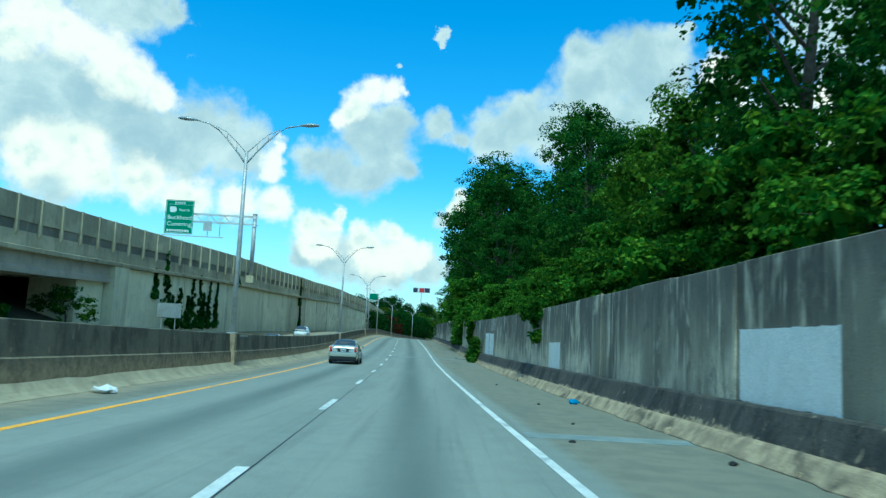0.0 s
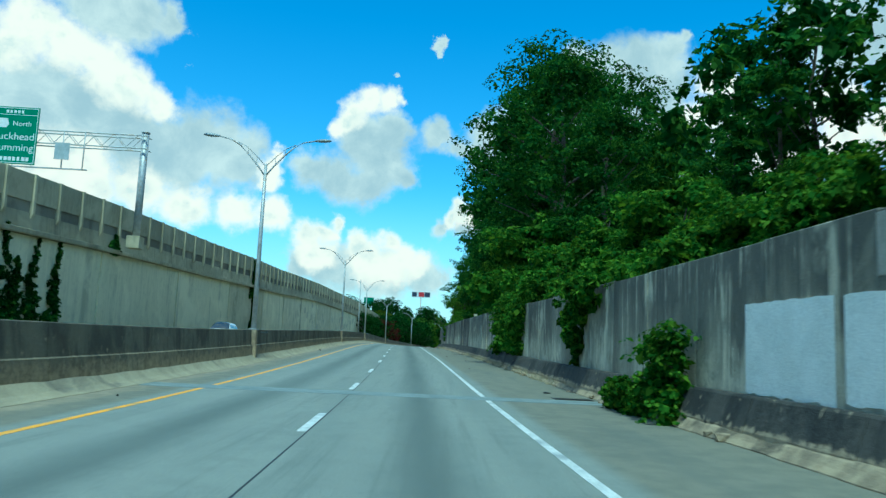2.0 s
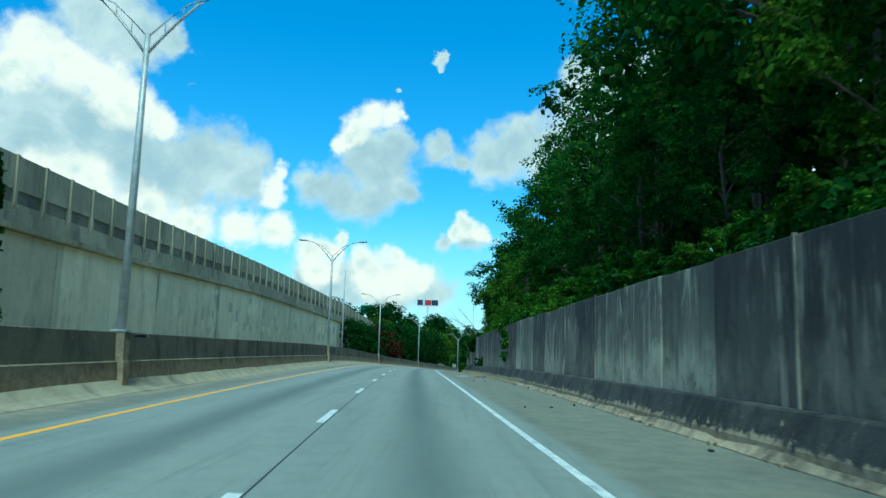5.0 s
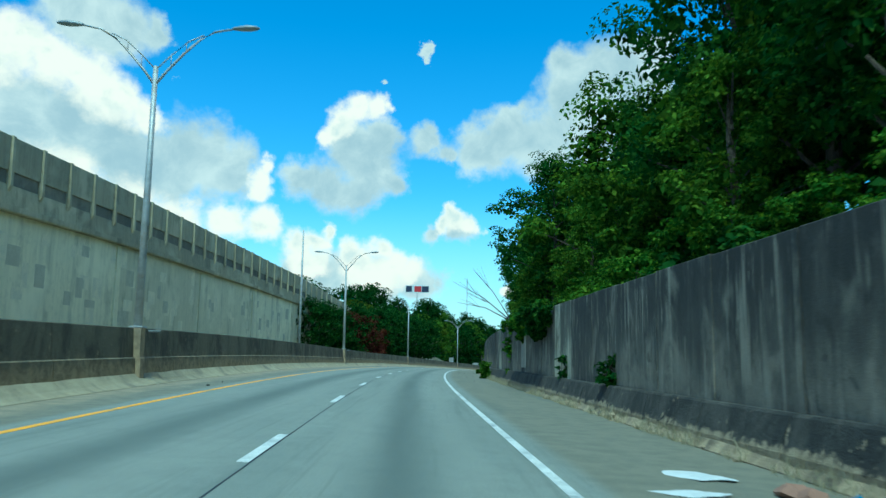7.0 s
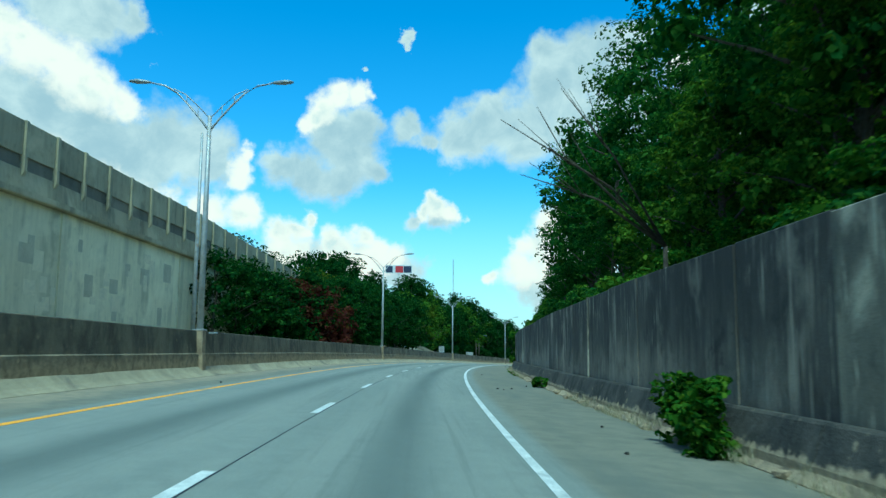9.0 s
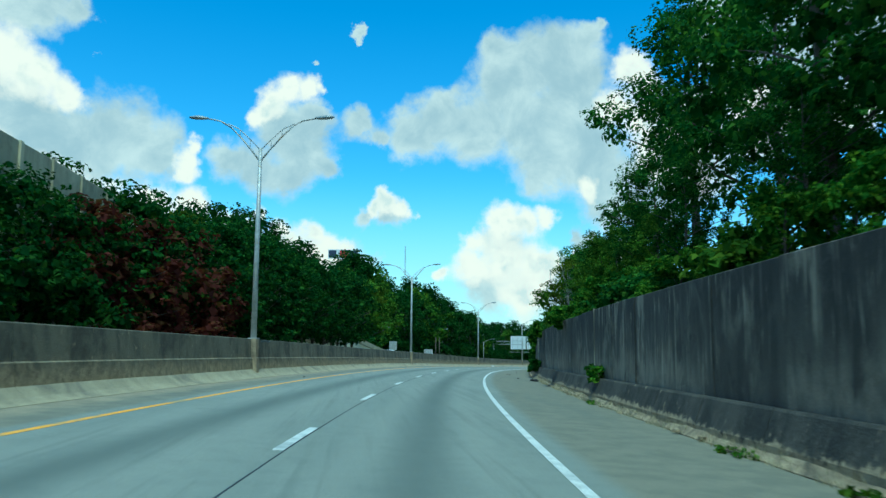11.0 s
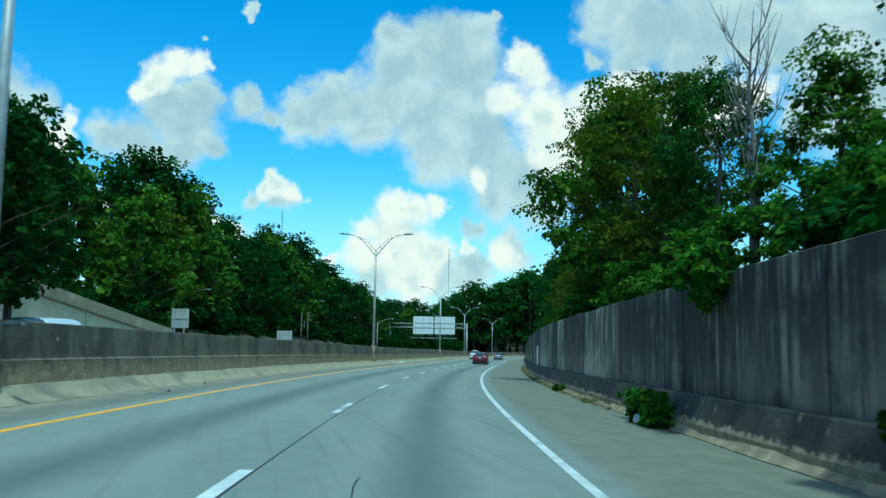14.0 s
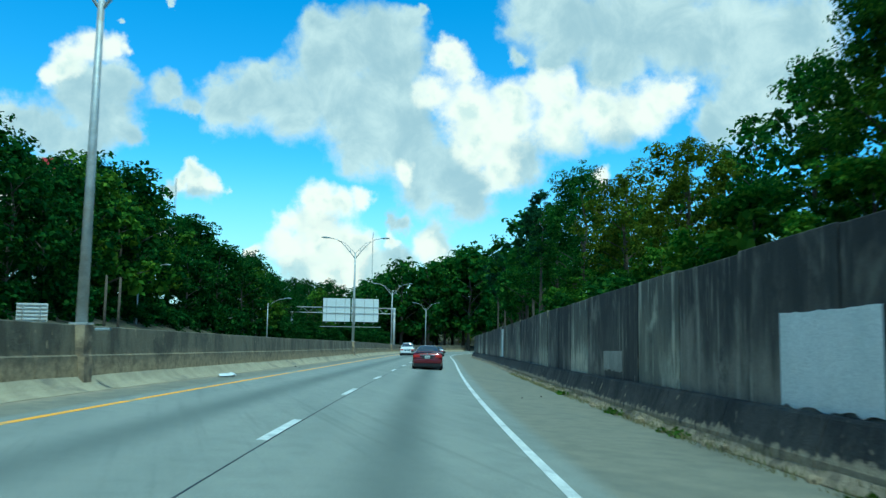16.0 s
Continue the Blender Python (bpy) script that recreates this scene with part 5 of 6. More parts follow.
def make_car(name, label, paint, length=4.8, width=1.80, height=1.46, deck=1.08, lamps="wide", suv=False, spoiler=False):
    """A saloon lofted from cross-sections; +y is forward, the origin on the road under its middle."""
    car = thing(name, label, "car")
    hw, y0 = width / 2, -length / 2
    # fraction along, half width, underside, waist height, crown of deck or bonnet
    secs = [(0.000, 0.80, 0.42, deck - 0.36, deck - 0.34), (0.006, 0.88, 0.34, deck - 0.22, deck - 0.18), (0.018, 0.93, 0.27, deck - 0.10, deck - 0.05), (0.05, 0.97, 0.22, deck - 0.05, deck),
            (0.13, 0.995, 0.20, deck - 0.08, deck + 0.02), (0.22, 1.0, 0.20, deck - 0.10, deck + 0.03), (0.45, 1.0, 0.20, 0.93, 1.00), (0.68, 1.0, 0.20, 0.90, 0.98), (0.80, 0.985, 0.20, 0.86, 0.93),
            (0.92, 0.93, 0.22, 0.74, 0.80), (0.975, 0.82, 0.28, 0.60, 0.64), (1.0, 0.66, 0.36, 0.50, 0.52)]
    if suv:
        secs[0:6] = [(0.0, 0.82, 0.48, 0.95, 0.97), (0.006, 0.9, 0.42, 1.0, 1.03), (0.02, 0.95, 0.34, 1.04, 1.08), (0.06, 0.98, 0.28, 1.06, 1.10), (0.13, 1.0, 0.26, 1.06, 1.10), (0.22, 1.0, 0.26, 1.04, 1.08)]
    verts, faces = [], []
    for f, w, lo, waist, crown in secs:
        w *= hw
        half = [(0.0, lo), (w * 0.80, lo), (w * 0.95, lo + 0.07), (w, lo + 0.25 * (waist - lo)), (w * 1.0, lo + 0.62 * (waist - lo)), (w * 0.965, waist - 0.03), (w * 0.90, waist + 0.015), (w * 0.6, crown - 0.012), (0.0, crown)]
        ring = [(x, z) for x, z in half] + [(-x, z) for x, z in half[-2:0:-1]]
        verts += [(x, y0 + f * length, z) for x, z in ring]
    k = 16
    for i in range(len(secs) - 1):
        for j in range(k):
            a, b = i * k + j, i * k + (j + 1) % k
            faces.append((a, a + k, b + k, b))
    faces += [tuple(range(k)), tuple(range((len(secs) - 1) * k, len(secs) * k))[::-1]]
    body = part("body", mesh("body", verts, faces, paint, True), car)
    # greenhouse: a rounded shell over the waist
    ends = (0.02, 0.10, 0.60, 0.78) if suv else (0.155, 0.33, 0.575, 0.765)
    base = (1.04 if suv else 0.96)

    def shell(f, u, off=0.0):
        a, b, c, d = ends
        if f < b:
            t = (f - a) / (b - a)
            rise = math.sin(t * math.pi / 2)**0.85
        elif f > c:
            t = (d - f) / (d - c)
            rise = math.sin(t * math.pi / 2)**0.9
        else:
            rise = 1.0 + 0.02 * math.sin((f - b) / (c - b) * math.pi)
        top = base + (height - base) * max(rise, 0.02)
        ang = math.pi * u
        cx, sz = math.cos(ang), math.sin(ang)
        px = math.copysign(abs(cx)**0.45, cx)
        pz = sz**0.62
        zf = pz
        w = hw * (0.885 - 0.20 * zf * (top - base) / (height - base)) + off
        return Vector((-px * w, y0 + f * length, base - 0.02 + (top - base + 0.02) * pz + (off if sz > 0.5 else 0.0)))

    def patch(pname, f0, f1, u0, u1, mat, off, parent, label="", nf=8, nu=10, skew=0.0):
        vs, fs = [], []
        for i in range(nf + 1):
            for j in range(nu + 1):
                f = f0 + (f1 - f0) * i / nf
                u = u0 + (u1 - u0) * j / nu
                vs.append(shell(f + skew * (j / nu), u, off))
        for i in range(nf):
            for j in range(nu):
                a = i * (nu + 1) + j
                fs.append((a, a + 1, a + nu + 2, a + nu + 1))
        return part(pname, mesh(pname, vs, fs, mat, True), parent, label)

    cabin = patch("cabin", ends[0], ends[3], 0.0, 1.0, paint, 0.0, car, nf=22, nu=24)
    a, b, c, d = ends
    patch("rear_window", a + 0.012, b - 0.02, 0.22, 0.78, GLASS, 0.006, car, "tinted rear window", 16, 16)
    patch("windscreen", c + 0.02, d - 0.012, 0.2, 0.8, GLASS, 0.006, car, "dark windscreen")
    mid = (b + c) / 2 - 0.02
    for u0, u1 in ((0.045, 0.17), (0.83, 0.955)):
        patch("side_window", b - 0.075, mid - 0.006, u0, u1, GLASS, 0.006, car, "dark tinted side window", 6, 4)
        patch("side_window", mid + 0.006, c + 0.06, u0, u1, GLASS, 0.006, car, "dark tinted side window", 6, 4)
    # wheels
    r = 0.37 if suv else 0.325
    for side in (-1, 1):
        for f in (0.205, 0.79):
            y = y0 + f * length
            x = side * (hw - 0.10)
            wheel = part("wheel", tube("tyre", [(x - 0.11, y, r), (x - 0.09, y, r), (x + 0.09, y, r), (x + 0.11, y, r)], [r - 0.05, r, r, r - 0.05], RUBBER, 28), car, "black rubber tyre")
            xo = x + side * 0.112
            spokes = [tube("s", [(xo - side * 0.02, y, r), (xo, y + math.cos(q) * r * 0.6, r + math.sin(q) * r * 0.6)], [0.045, 0.03], ALLOY, 6) for q in [2 * math.pi * i / 7 for i in range(7)]]
            ring = tube("r", [(xo, y + math.cos(2 * math.pi * i / 24) * r * 0.66, r + math.sin(2 * math.pi * i / 24) * r * 0.66) for i in range(25)], 0.022, ALLOY, 6)
            part("rim", joined("rim", spokes + [ring]), wheel, "pale alloy rim")
            arch = []
            for i in range(13):
                q = math.pi * i / 12
                for rr in (r + 0.045, r - 0.02):
                    arch.append((side * (hw + 0.003), y + math.cos(q) * rr, r - 0.02 + math.sin(q) * rr))
            part("wheel_arch", mesh("wheel_arch", arch, [(2 * i, 2 * i + 1, 2 * i + 3, 2 * i + 2) for i in range(12)], BLACK), car)
    # rear: bumper, lamps, plate, trim
    part("bumper", block("bumper", -hw * 0.93, hw * 0.93, y0 - 0.06, y0 + 0.14, 0.42, 0.68, paint, 0.06), car)
    part("lower_valance", block("lower_valance", -hw * 0.88, hw * 0.88, y0 - 0.03, y0 + 0.16, 0.22, 0.43, BLACK, 0.04), car, "black lower valance")
    zl = deck - 0.20
    for side in (-1, 1):
        if lamps == "round":
            lamp = part("tail_lamp", block("tail_lamp", min(side * (hw * 0.70), side * (hw * 0.95)), max(side * (hw * 0.70), side * (hw * 0.95)), y0 - 0.015, y0 + 0.22, zl - 0.21, zl + 0.13, LENS_W, 0.04), car, "clear tail lamp housing")
            for dz, mat in ((0.045, LENS_O), (-0.115, LENS_R)):
                part("lens", tube("lens", [(side * hw * 0.82, y0 - 0.02, zl + dz), (side * hw * 0.82, y0 - 0.035, zl + dz)], [0.085, 0.07], mat, 16), lamp)
        else:
            part("tail_lamp", block("tail_lamp", min(side * hw * 0.50, side * hw * 0.955), max(side * hw * 0.50, side * hw * 0.955), y0 - 0.012, y0 + 0.20, zl - 0.13, zl + 0.03, LENS_R, 0.035), car, "red tail lamp")
        mirror = block("mirror", min(side * (hw + 0.01), side * (hw + 0.20)), max(side * (hw + 0.01), side * (hw + 0.20)), y0 + length * 0.655, y0 + length * 0.685, 0.96, 1.09, BLACK if lamps == "wide" else paint, 0.03)
        part("mirror", mirror, car)
        part("door_seam", block("door_seam", min(side * (hw - 0.012), side * (hw + 0.003)), max(side * (hw - 0.012), side * (hw + 0.003)), y0 + length * 0.455, y0 + length * 0.458, 0.32, 0.90, BLACK), car)
        part("door_handle", block("door_handle", min(side * (hw - 0.01), side * (hw + 0.025)), max(side * (hw - 0.01), side * (hw + 0.025)), y0 + length * 0.47, y0 + length * 0.505, 0.80, 0.825, paint, 0.008), car)
    part("trim_strip", block("trim_strip", -hw * 0.5, hw * 0.5, y0 - 0.018, y0 + 0.05, zl - 0.005, zl + 0.03, CHROME, 0.008), car, "chrome strip over the plate")
    part("plate_recess", block("plate_recess", -0.34, 0.34, y0 - 0.006, y0 + 0.08, zl - 0.19, zl - 0.01, BLACK, 0.01), car)
    plate = part("number_plate", block("number_plate", -0.155, 0.155, y0 - 0.02, y0 - 0.005, zl - 0.175, zl - 0.025, PLATE, 0.003), car, "pale number plate with dark bars")
    part("plate_bar", block("plate_bar", -0.11, -0.02, y0 - 0.023, y0 - 0.02, zl - 0.13, zl - 0.075, DARK), plate)
    part("plate_bar", block("plate_bar", 0.01, 0.11, y0 - 0.023, y0 - 0.02, zl - 0.13, zl - 0.075, DARK), plate)
    part("boot_seam", block("boot_seam", -hw * 0.68, hw * 0.68, y0 - 0.008, y0 + 0.1, zl - 0.222, zl - 0.21, BLACK), car)
    part("exhaust", tube("exhaust", [(0.5, y0 - 0.02, 0.24), (0.5, y0 + 0.3, 0.24)], 0.032, CHROME, 10), car)
    if spoiler:
        part("spoiler", block("spoiler", -hw * 0.78, hw * 0.78, y0 + 0.02, y0 + 0.20, deck + 0.01, deck + 0.045, paint, 0.015), car)
    part("badge", tube("badge", [(0, y0 - 0.008, deck - 0.09), (0, y0 - 0.02, deck - 0.09)], 0.05, CHROME, 14), car, "plain chrome badge")
    for side in (-1, 1):
        part("headlamp", block("headlamp", min(side * hw * 0.42, side * hw * 0.80), max(side * hw * 0.42, side * hw * 0.80), y0 + length - 0.16, y0 + length - 0.03, 0.56, 0.68, LENS_W, 0.03), car)
    part("grille", block("grille", -hw * 0.4, hw * 0.4, y0 + length - 0.10, y0 + length - 0.005, 0.40, 0.58, BLACK, 0.02), car)
    part("underbody", block("underbody", -hw * 0.86, hw * 0.86, y0 + 0.25, y0 + length - 0.3, 0.15, 0.5, BLACK, 0.05), car)
    return car


RED = car_paint("dark_red_paint", (0.115, 0.004, 0.012), 0.25)
SILVER = car_paint("silver_green_paint", (0.48, 0.50, 0.42), 0.5, 0.26)
PEARL = car_paint("white_paint", (0.72, 0.73, 0.72), 0.0)
GREY = car_paint("grey_paint", (0.30, 0.33, 0.34), 0.5)
red_car = make_car("car", "dark red four-door saloon driving ahead on the highway", RED, 4.82, 1.82, 1.46, 1.10, "wide", False, True)
red_car.matrix_world = stand(427.0, 1.72, 0, 0.5)
silver_car = make_car("car", "silver-green four-door saloon driving beside the yellow line", SILVER, 4.82, 1.79, 1.47, 1.10, "round")
silver_car.matrix_world = stand(50.3, -2.25, 0, 0)
white_suv = make_car("car", "distant white sport utility car on the highway", PEARL, 4.5, 1.85, 1.68, 1.08, "wide", True)
white_suv.matrix_world = stand(478, -1.9, 0, 0)
pale_car = make_car("car", "distant pale grey saloon on the highway", GREY, 4.7, 1.8, 1.45, 1.08, "wide")
pale_car.matrix_world = stand(498, 1.8, 0, 0)
for src, label, s, lat in ((pale_car, "pale grey saloon coming along the far carriageway", 66, -9.6), (white_suv, "white sport utility car on the far carriageway", 112, -13.3), (white_suv, "white sport utility car on the far carriageway", 354.5, -10.8)):
    other = copy_thing(src, stand(s, lat, 0, 180))
    other["label"] = label

# ---- vines, scrub on the road, litter ----
def vine(name, label, spots, leaves, leaf, material, seed, squash=1.0):
    """A hanging or creeping mass of leaves over clumps (station, offset, height, radius) with its own stems."""
    centres = [at(s, lat, up) for s, lat, up, _ in spots]
    origin = centres[0].copy()
    v = thing(name, label, "vine" if name == "vine" else "shrub")
    v.location = origin
    part("leaves", leaf_cloud("leaves", [c - origin for c in centres], [q[3] for q in spots], leaves, leaf, material, seed, squash), v)
    stems = [tube("st", [centres[i] - origin, (centres[i] + centres[i + 1]) / 2 - origin + Vector((0.05, 0, 0)), centres[i + 1] - origin], 0.015, BARK, 4) for i in range(0, len(centres) - 1, 2) if (centres[i] - centres[i + 1]).length < 0.7]
    if stems:
        part("stem", joined("stem", stems, BARK), v)
    return v


def curtain(s0, s1, low, seed, leaves=2600, label="green vine hanging over the blackened wall", material=None, lat=7.3):
    """Vine falling over the wall's top, longest in the middle."""
    q = random.Random(seed)
    spots = []
    n = max(22, int((s1 - s0) * 12))
    for i in range(n):
        s = q.uniform(s0, s1)
        u = 1 - abs(2 * (s - s0) / (s1 - s0) - 1)
        bottom = 3.3 - (3.3 - low) * min(1, 0.35 + u * q.uniform(0.5, 1.1))
        z = q.uniform(bottom, 3.6)
        spots.append((s, lat + q.uniform(-0.12, 0.15) - (0.25 if z > 3.0 else 0), z, q.uniform(0.12, 0.30)))
    return vine("vine", label, spots, leaves, 0.17, material or LEAF_C, seed)


def heap(s0, s1, lat, high, seed, leaves=1500, label="green weeds growing at the foot of the wall", name="shrub", material=None, base=0.0):
    q = random.Random(seed)
    spots = [(q.uniform(s0, s1), lat + q.uniform(-0.25, 0.25), base + high * q.uniform(0.05, 0.9)**1.3, q.uniform(0.07, 0.22) * max(0.3, high)) for i in range(26 + int(22 * (s1 - s0)))]
    return vine(name, label, spots, leaves, 0.12 if high > 0.2 else 0.08, material or LEAF_C, seed, 0.9)


# thick creeper on the bank and over the wall near the start
rq = random.Random(77)
for i, (s0, s1, low) in enumerate(((71, 73.2, 2.7), (73.2, 76.4, 0.6))):
    curtain(s0, s1, low, 100 + i, 4200 if i else 2600)
for i, (s0, s1, low) in enumerate(((195.5, 202.5, 2.3), (202.5, 206.3, 2.4), (210.8, 211.2, 0.7), (166.3, 167.0, 0.7), (312, 316, 2.8), (325, 327.5, 2.5), (336, 338, 1.5), (343.9, 346.2, 2.4), (296, 298, 2.8), (36.3, 37.7, 2.8), (34.3, 35.5, 1.9))):
    curtain(s0, s1, low, 140 + i, 420 if s1 - s0 < 1 else 1300 if s1 - s0 < 5 else 5200, material=LEAF_A if s1 - s0 > 5 else None)
spots = []
for i in range(90):
    z = rq.uniform(0.9, 5.4)
    spots.append((92.3 + rq.uniform(-5.2, 5.2) * (1 if z > 2.2 else 0.8), 7.25 + max(0, z - 3.2) * 0.7 + rq.uniform(-0.25, 0.2), z, rq.uniform(0.35, 0.62)))
vine("vine", "thick green creeper hanging from the bank over the wall", spots, 15000, 0.16, LEAF_C, 160)
# sunlit mounds of creeper spilling on to the wall's top
for i in range(7):
    s = 68.5 + i * 2.1
    spots = []
    for _ in range(16):
        b = rq.uniform(7.75, 10.6)
        spots.append((s + rq.uniform(-1.3, 1.3), b, 3.3 + (b - 7.6) * 0.5 + rq.uniform(-0.2, 0.35), rq.uniform(0.4, 0.7)))
    vine("shrub", "bright green mound of creeper leaning over the wall", spots, 3000, 0.16, LEAF_C, 340 + i, 0.7)
# creeper carpet rolling up the bank
for i in range(34):
    s = 14 + i * 3.0
    spots = [(s + rq.uniform(-1.6, 1.6), rq.uniform(9.6 if s < 84 else 8.6, 12.8), 0, rq.uniform(0.6, 1.1)) for _ in range(9)]
    spots = [(a, b, 3.1 + (b - 7.9) * 0.32 + rq.uniform(0.1, 0.8), c) for a, b, _, c in spots]
    vine("shrub", "rolling green creeper carpet on the bank above the wall", spots, 3200, 0.17, LEAF_C, 300 + i, 0.7)
for i in range(24):
    s = 120 + i * 13.2
    spots = [(s + rq.uniform(-4, 4), rq.uniform(8.9, 11.8), 0, rq.uniform(0.6, 1.0)) for _ in range(9)]
    spots = [(a, b, 3.0 + (b - 7.9) * 0.32 + rq.uniform(0.1, 0.7), c) for a, b, _, c in spots]
    vine("shrub", "dark green scrub on the bank above the wall", spots, 1800, 0.21, LEAF_A if i % 3 else LEAF_B, 400 + i, 0.7)
# weeds at the foot of the wall
heap(62.9, 64.6, 6.95, 2.0, 1, 3000, "leafy green bush growing from the foot of the wall")
heap(64.6, 67.2, 6.75, 0.8, 41, 2200, "leafy green bush growing from the foot of the wall")
heap(223.9, 226.2, 6.72, 1.25, 2, 2600, "leafy green bush growing from the foot of the wall")
heap(246, 247.2, 6.8, 0.45, 3, 700)
heap(313.5, 321, 7.1, 0.7, 4, 6500, "low green weeds along the ledge of the wall", material=LEAF_A, base=0.55)
heap(323, 327, 7.2, 0.4, 5, 1500, "low yellow-green weeds along the ledge of the wall", material=LEAF_G, base=0.6)
heap(335, 338.5, 7.2, 0.35, 6, 1400, "low yellow-green weeds along the ledge of the wall", material=LEAF_G, base=0.6)
heap(346.4, 349.4, 6.8, 0.75, 7, 1800)
heap(322, 334, 7.1, 0.35, 9, 2600, "low green weeds along the ledge of the wall", material=LEAF_A, base=0.5)
heap(285.3, 286.4, 7.2, 0.5, 10, 500, base=0.72)
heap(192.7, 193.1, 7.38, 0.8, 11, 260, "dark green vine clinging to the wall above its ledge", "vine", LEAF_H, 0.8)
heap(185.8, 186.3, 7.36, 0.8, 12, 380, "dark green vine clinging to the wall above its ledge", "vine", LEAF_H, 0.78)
heap(363, 363.6, 6.85, 0.3, 8, 500)
for i, s in enumerate((262, 267, 271, 284, 355, 372, 376, 380, 384, 391, 396, 404)):
    heap(s, s + 1.2, 6.9, 0.08, 20 + i, 170, "short dry grass in the gutter by the wall", material=LEAF_B)
def dry_grass(label, s0, s1, lat0, lat1, count, tall, material, seed):
    """A strip of dry blades and seed stalks in the gutter, one mesh."""
    q = random.Random(seed)
    verts, faces = [], []
    for i in range(count):
        s, lat, h = q.uniform(s0, s1), q.uniform(lat0, lat1), tall * q.uniform(0.35, 1.0)
        if noise.noise((s * 0.6, seed, 0)) < -0.12:
            continue
        base, a = at(s, lat, 0.02 if lat < 6.97 else 0.12), q.uniform(0, 6.28)
        side, lean = Vector((math.cos(a), math.sin(a), 0)) * 0.006, Vector((q.uniform(-.5, .5), q.uniform(-.5, .5), 1)) * h
        o = len(verts)
        verts += [base - side, base + side, base + lean]
        faces.append((o, o + 1, o + 2))
    tagged(part("dry_grass", mesh("dry_grass", verts, faces, material)), label, "grass", kind="stuff")


STRAW = speckled("straw", (0.42, 0.37, 0.24), (0.30, 0.28, 0.17), 6.0, 40, 0.9)
HAY = speckled("green_brown_grass", (0.16, 0.17, 0.06), (0.24, 0.20, 0.10), 6.0, 40, 0.9)
dry_grass("pale dead grass along the crumbling foot of the wall", 76, 120, 6.80, 7.10, 3200, 0.22, STRAW, 1)
dry_grass("pale dead grass along the crumbling foot of the wall", 158, 240, 6.72, 7.08, 7000, 0.30, STRAW, 2)
dry_grass("pale dead grass along the crumbling foot of the wall", 255, 312, 6.75, 7.05, 3000, 0.20, STRAW, 3)
dry_grass("short brown-green grass in the gutter by the wall", 352, 425, 6.62, 7.05, 6500, 0.17, HAY, 4)
# ivy and run-off on the pale wall
for i, (s, w, low, up) in enumerate(((84.3, 0.35, 4.2, 7.2), (87.3, 0.8, 2.6, 9.4), (89.4, 0.9, 1.2, 4.6), (91.6, 1.3, 1.0, 5.4), (94.0, 1.0, 1.0, 4.6), (95.6, 1.1, 1.0, 7.0), (98.0, 0.9, 1.0, 7.2), (99.6, 1.0, 1.0, 5.2), (101.6, 0.7, 1.0, 6.6), (104.4, 0.6, 1.0, 6.8), (113, 0.5, 6.8, 8.2), (158, 0.6, 5.2, 10.4), (158.6, 0.5, 1.2, 5.4))):
    q = random.Random(500 + i)
    spots = []
    for j in range(60):
        u = (j / 59)**1.3
        spots.append((s + q.uniform(-w, w) * 2.0 * (1 - u)**1.4 + q.uniform(-w, w) * 0.35 + 0.2 * math.sin(u * 5 + i), left_face(s) + 0.10, low + (up - low) * u, q.uniform(0.16, 0.40) * (1 - 0.5 * u)))
    vine("vine", "dark ivy climbing in a strip on the pale concrete wall", spots, 3000, 0.17, LEAF_A, 500 + i)
# a dead branch over the wall
branch = thing("dead_branch", "bare dead branch leaning out over the wall", "branch")
q = random.Random(9)
o = at(236, 9.5, 5.0)
branch.location = o
tips = [at(233.5, 4.2, 8.0), at(232.5, 5.4, 7.0), at(234, 6.0, 9.2), at(232, 4.6, 6.1)]
part("stem", tube("stem", [(0, 0, -2.5), (0, 0, 0)], [0.09, 0.07], BARK, 6), branch)
for t in tips:
    limb = part("limb", tube("limb", [(0, 0, 0), (t - o) * 0.5 + Vector((0, 0, 0.4)), t - o], [0.06, 0.035, 0.01], BARK, 5), branch)
    for _ in range(3):
        part("twig", tube("twig", [(t - o) * 0.6 + Vector((0, 0, 0.25)), (t - o) * 0.9 + Vector((q.uniform(-.6, .6), q.uniform(-.6, .6), q.uniform(0.3, 0.9)))], [0.02, 0.006], BARK, 4), limb)


def bare_tree(s, lat, up, high, seed):
    """A leafless tree: a thin stem that forks into rising limbs and twigs."""
    q = random.Random(seed)
    tree = thing("dead_tree", "bare leafless grey tree standing among green trees", "tree")
    tree.matrix_world = stand(s, lat, up)
    part("trunk", tube("trunk", [(0, 0, -0.6), (0.1, 0, high * 0.35), (0.0, 0.1, high * 0.7), (0.15, 0, high)], [0.11, 0.085, 0.05, 0.012], DEAD_WOOD, 6), tree)
    for i in range(13):
        z = high * q.uniform(0.3, 0.85)
        a, reach = q.uniform(0, 6.28), q.uniform(0.5, 1.5)
        tip = Vector((math.cos(a) * reach, math.sin(a) * reach, z + q.uniform(1.2, 2.8)))
        limb = part("limb", tube("limb", [(0.03, 0.03, z), (tip.x * 0.55, tip.y * 0.55, z + (tip.z - z) * 0.4), tip], [0.035, 0.022, 0.006], DEAD_WOOD, 5), tree)
        for k in range(3):
            o = Vector((tip.x * 0.6, tip.y * 0.6, z + (tip.z - z) * 0.5))
            part("twig", tube("twig", [o, o + Vector((q.uniform(-.5, .5), q.uniform(-.5, .5), q.uniform(0.5, 1.2)))], [0.012, 0.004], DEAD_WOOD, 4), limb)


bare_tree(352.0, 11.0, 4.3, 7.6, 5)
bare_tree(354.5, 11.8, 4.4, 6.6, 6)


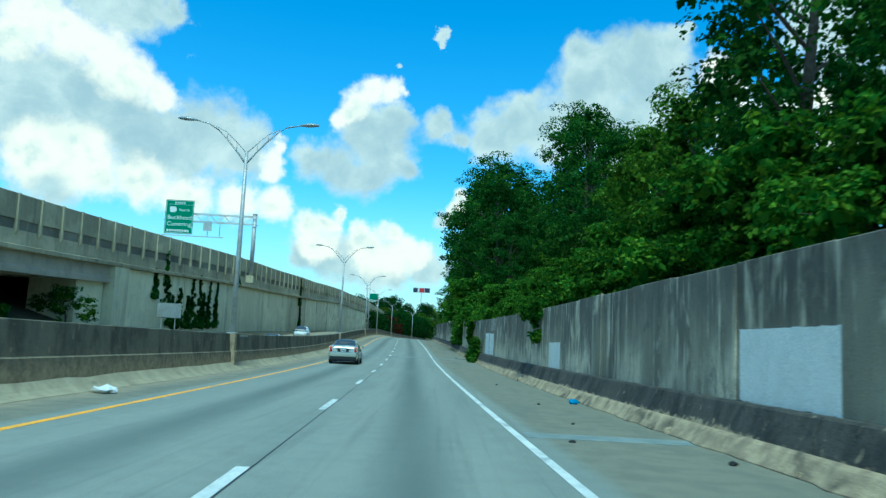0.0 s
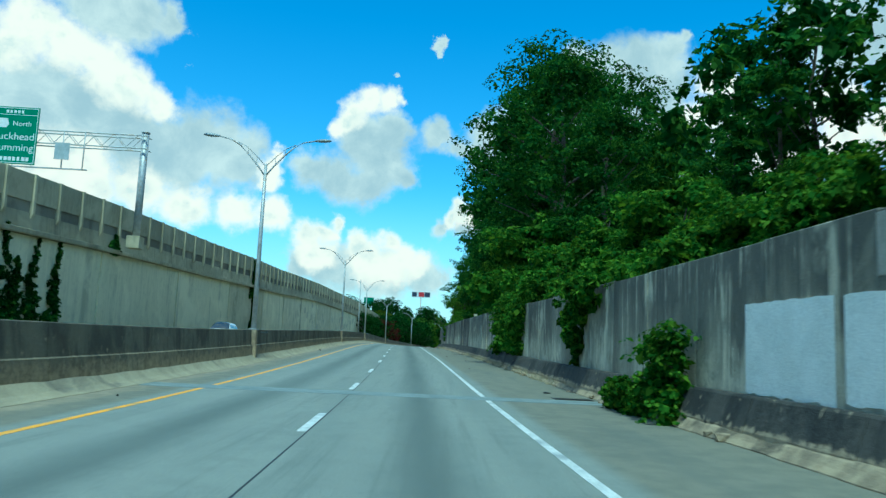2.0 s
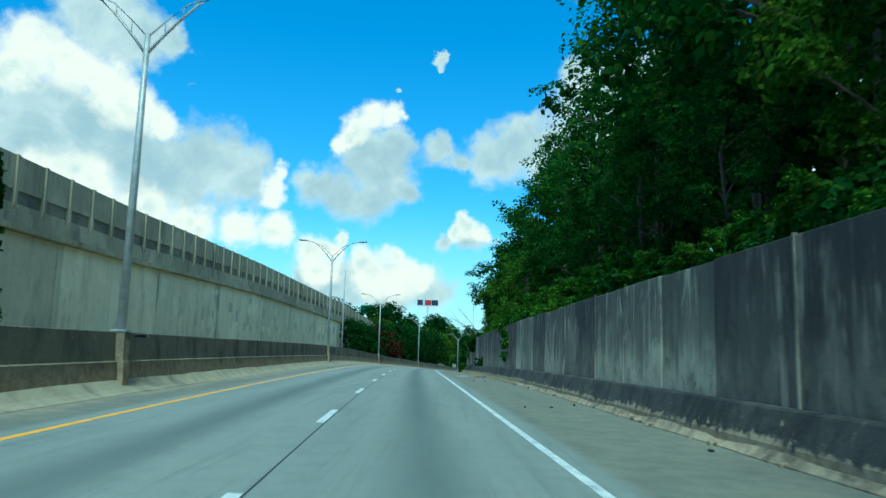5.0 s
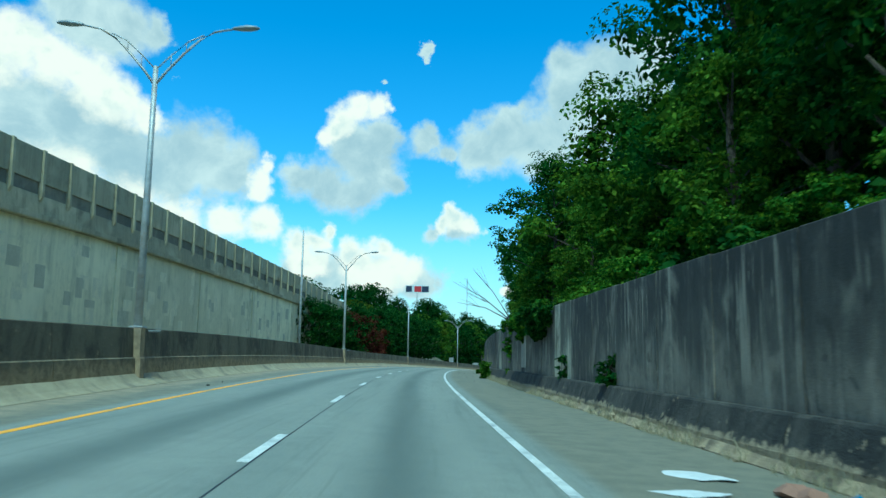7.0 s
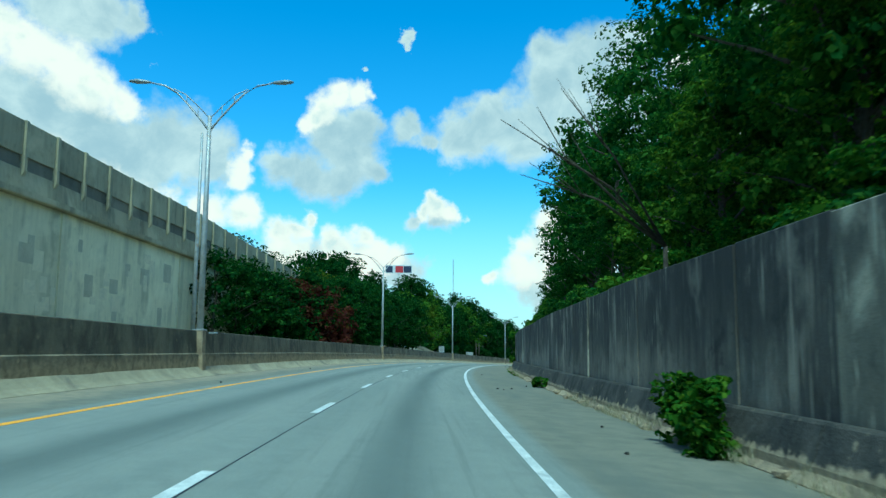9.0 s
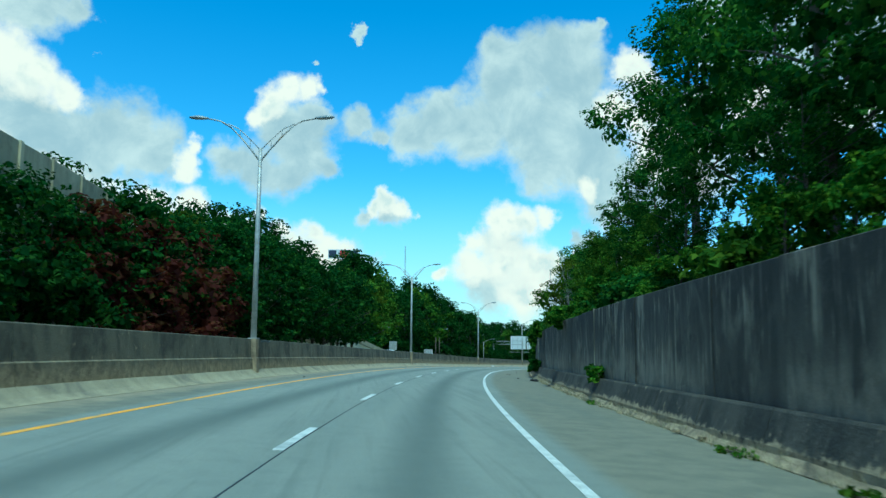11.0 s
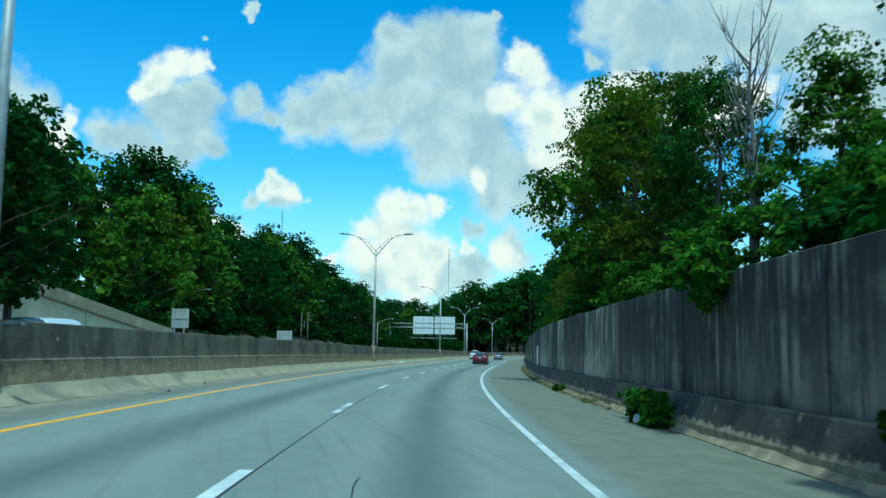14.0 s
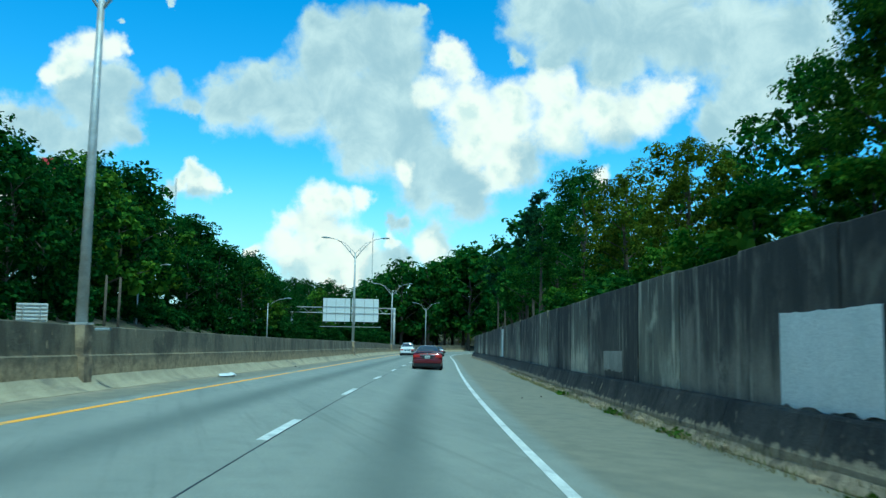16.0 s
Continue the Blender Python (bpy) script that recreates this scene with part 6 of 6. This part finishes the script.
def scrap(name, label, category, s, lat, size, material, seed, tall=0.06, up=0.0):
    """A crumpled piece of litter lying on the road."""
    q = random.Random(seed)
    bm = bmesh.new()
    bmesh.ops.create_icosphere(bm, subdivisions=2, radius=1.0)
    for v in bm.verts:
        v.co = Vector((v.co.x * size * q.uniform(0.6, 1.1), v.co.y * size * 0.6 * q.uniform(0.6, 1.1), (v.co.z + 0.8) * tall * q.uniform(0.4, 1.0)))
    me = bpy.data.meshes.new(name)
    bm.to_mesh(me)
    bm.free()
    me.materials.append(material)
    ob = part(name, me)
    ob.matrix_world = stand(s, lat, up, q.uniform(0, 360))
    return tagged(ob, label, category)


CARD = plain("soiled_cardboard", (0.30, 0.17, 0.12), 0.9)
FOIL = plain("white_litter", (0.72, 0.74, 0.74), 0.6)
BLUEP = plain("blue_plastic", (0.02, 0.20, 0.42), 0.35)
scrap("litter", "crumpled brown cardboard in the gutter by the wall", "litter", 173.2, 6.25, 0.45, CARD, 1, 0.10)
scrap("litter", "crumpled brown cardboard in the gutter by the wall", "litter", 172.8, 6.6, 0.35, CARD, 2, 0.08)
scrap("litter", "blue plastic scrap in the gutter by the wall", "litter", 172.6, 6.55, 0.12, BLUEP, 3, 0.10)
scrap("litter", "flat white paper scrap on the shoulder", "litter", 174.6, 5.6, 0.6, FOIL, 4, 0.02)
scrap("litter", "flat white paper scrap on the shoulder", "litter", 173.2, 5.0, 0.45, FOIL, 5, 0.02)
scrap("litter", "blue plastic scrap in the gutter by the wall", "litter", 22.8, 6.5, 0.16, BLUEP, 6, 0.10)
scrap("litter", "torn white sheet lying on the ledge of the wall", "litter", 212.6, 7.37, 0.26, FOIL, 7, 0.05, 0.80)
scrap("litter", "white paper cup in the gutter by the wall", "litter", 347.6, 6.6, 0.13, FOIL, 8, 0.16)
scrap("tyre_shred", "black shred of tyre on the shoulder", "litter", 11.3, 6.4, 0.13, RUBBER, 9, 0.04)
scrap("tyre_shred", "long black shred of tyre on the shoulder", "litter", 306.6, 6.62, 0.45, RUBBER, 10, 0.10)
scrap("tyre_shred", "black shred of tyre on the shoulder", "litter", 71.8, 5.9, 0.20, RUBBER, 11, 0.03)
scrap("tyre_shred", "black shred of tyre by the yellow line", "litter", 107.6, -5.0, 0.14, RUBBER, 12, 0.05)
scrap("litter", "pale bundle of rags on the median shoulder", "litter", 18.2, -5.0, 0.5, FOIL, 13, 0.12)
scrap("litter", "pale bundle of rags on the median shoulder", "litter", 404.0, -4.7, 0.5, FOIL, 14, 0.10)
q = random.Random(31)
for i in range(46):
    s = q.uniform(8, 420)
    scrap("gravel_chip", "small dark stone chip lying on the shoulder", "litter", s, q.choice([q.uniform(4.2, 6.6), q.uniform(4.2, 6.6), q.uniform(-5.0, -3.9)]), q.uniform(0.03, 0.08), RUBBER, 600 + i, 0.03)

# broken lumps along the wall's toe
LUMP = []
for k in range(4):
    bm = bmesh.new()
    bmesh.ops.create_icosphere(bm, subdivisions=1, radius=1.0)
    qq = random.Random(k)
    for v in bm.verts:
        v.co = Vector((v.co.x * qq.uniform(0.7, 1.1), v.co.y * qq.uniform(0.7, 1.2), v.co.z * qq.uniform(0.4, 0.9)))
    me = bpy.data.meshes.new("lump")
    bm.to_mesh(me)
    bm.free()
    me.materials.append(TOE)
    LUMP.append(me)
for i in range(220):
    s = q.uniform(6, 420)
    ob = part("lump", LUMP[i % 4], right_base)
    ob.matrix_world = stand(s, 6.93 + q.uniform(-0.08, 0.05), q.uniform(-0.02, 0.08), q.uniform(0, 360), q.uniform(0.05, 0.16) * (1.5 if s < 70 else 1.0))

# sealed cracks and an old cross joint in the pavement
def crack(s, lat, length, along_road, seed, width=0.012):
    q = random.Random(seed)
    n = max(4, int(length / 0.3))
    pts, a, b = [], s, lat
    for i in range(n + 1):
        pts.append((a, b))
        if along_road:
            a += length / n
            b += q.uniform(-0.02, 0.02)
        else:
            b += length / n
            a += q.uniform(-0.05, 0.05)
    verts, faces = [], []
    for i, (a, b) in enumerate(pts):
        w = width * q.uniform(0.5, 1.4)
        verts += [at(a, b - w, 0.003), at(a, b + w, 0.003)] if along_road else [at(a - w, b, 0.003), at(a + w, b, 0.003)]
    faces = [(2 * i, 2 * i + 1, 2 * i + 3, 2 * i + 2) for i in range(n)]
    part("sealed_crack", mesh("sealed_crack", verts, faces, TAR), road)


crack(331, 1.2, 7.0, True, 1, 0.008)
crack(356, 1.5, 5.0, True, 2, 0.008)
crack(352, 0.7, 2.6, True, 3, 0.008)
crack(99.4, -2.9, 0.6, False, 5)
crack(165, -1.5, 3.0, True, 6)
crack(275, -2.8, 0.6, False, 8, 0.02)
SEAL = speckled("patched_concrete", (0.25, 0.285, 0.275), (0.18, 0.215, 0.21), 2.5, 60)
slab = part("patched_joint", sweep_data("patched_joint", [(-5.3, 0.0065), (6.9, 0.0065), (6.9, -0.01), (-5.3, -0.01)], 67.7, 69.0, 0.65, SEAL), road, "pale patched cross joint")
slab = part("patched_joint", sweep_data("patched_joint", [(3.8, 0.0065), (6.9, 0.0065), (6.9, -0.01), (3.8, -0.01)], 13.5, 14.3, 0.8, SEAL), road, "pale patched cross joint")
# manhole by the wall
lid = tagged(part("drain_cover", block("drain_cover", -0.55, 0.55, -0.36, 0.36, -0.01, 0.012, BLACK, 0.008)), "dark iron drain cover on the shoulder", "drain cover")
lid.matrix_world = stand(69.6, 6.25, 0)
copy_thing(lid, stand(121.2, 6.35, 0))
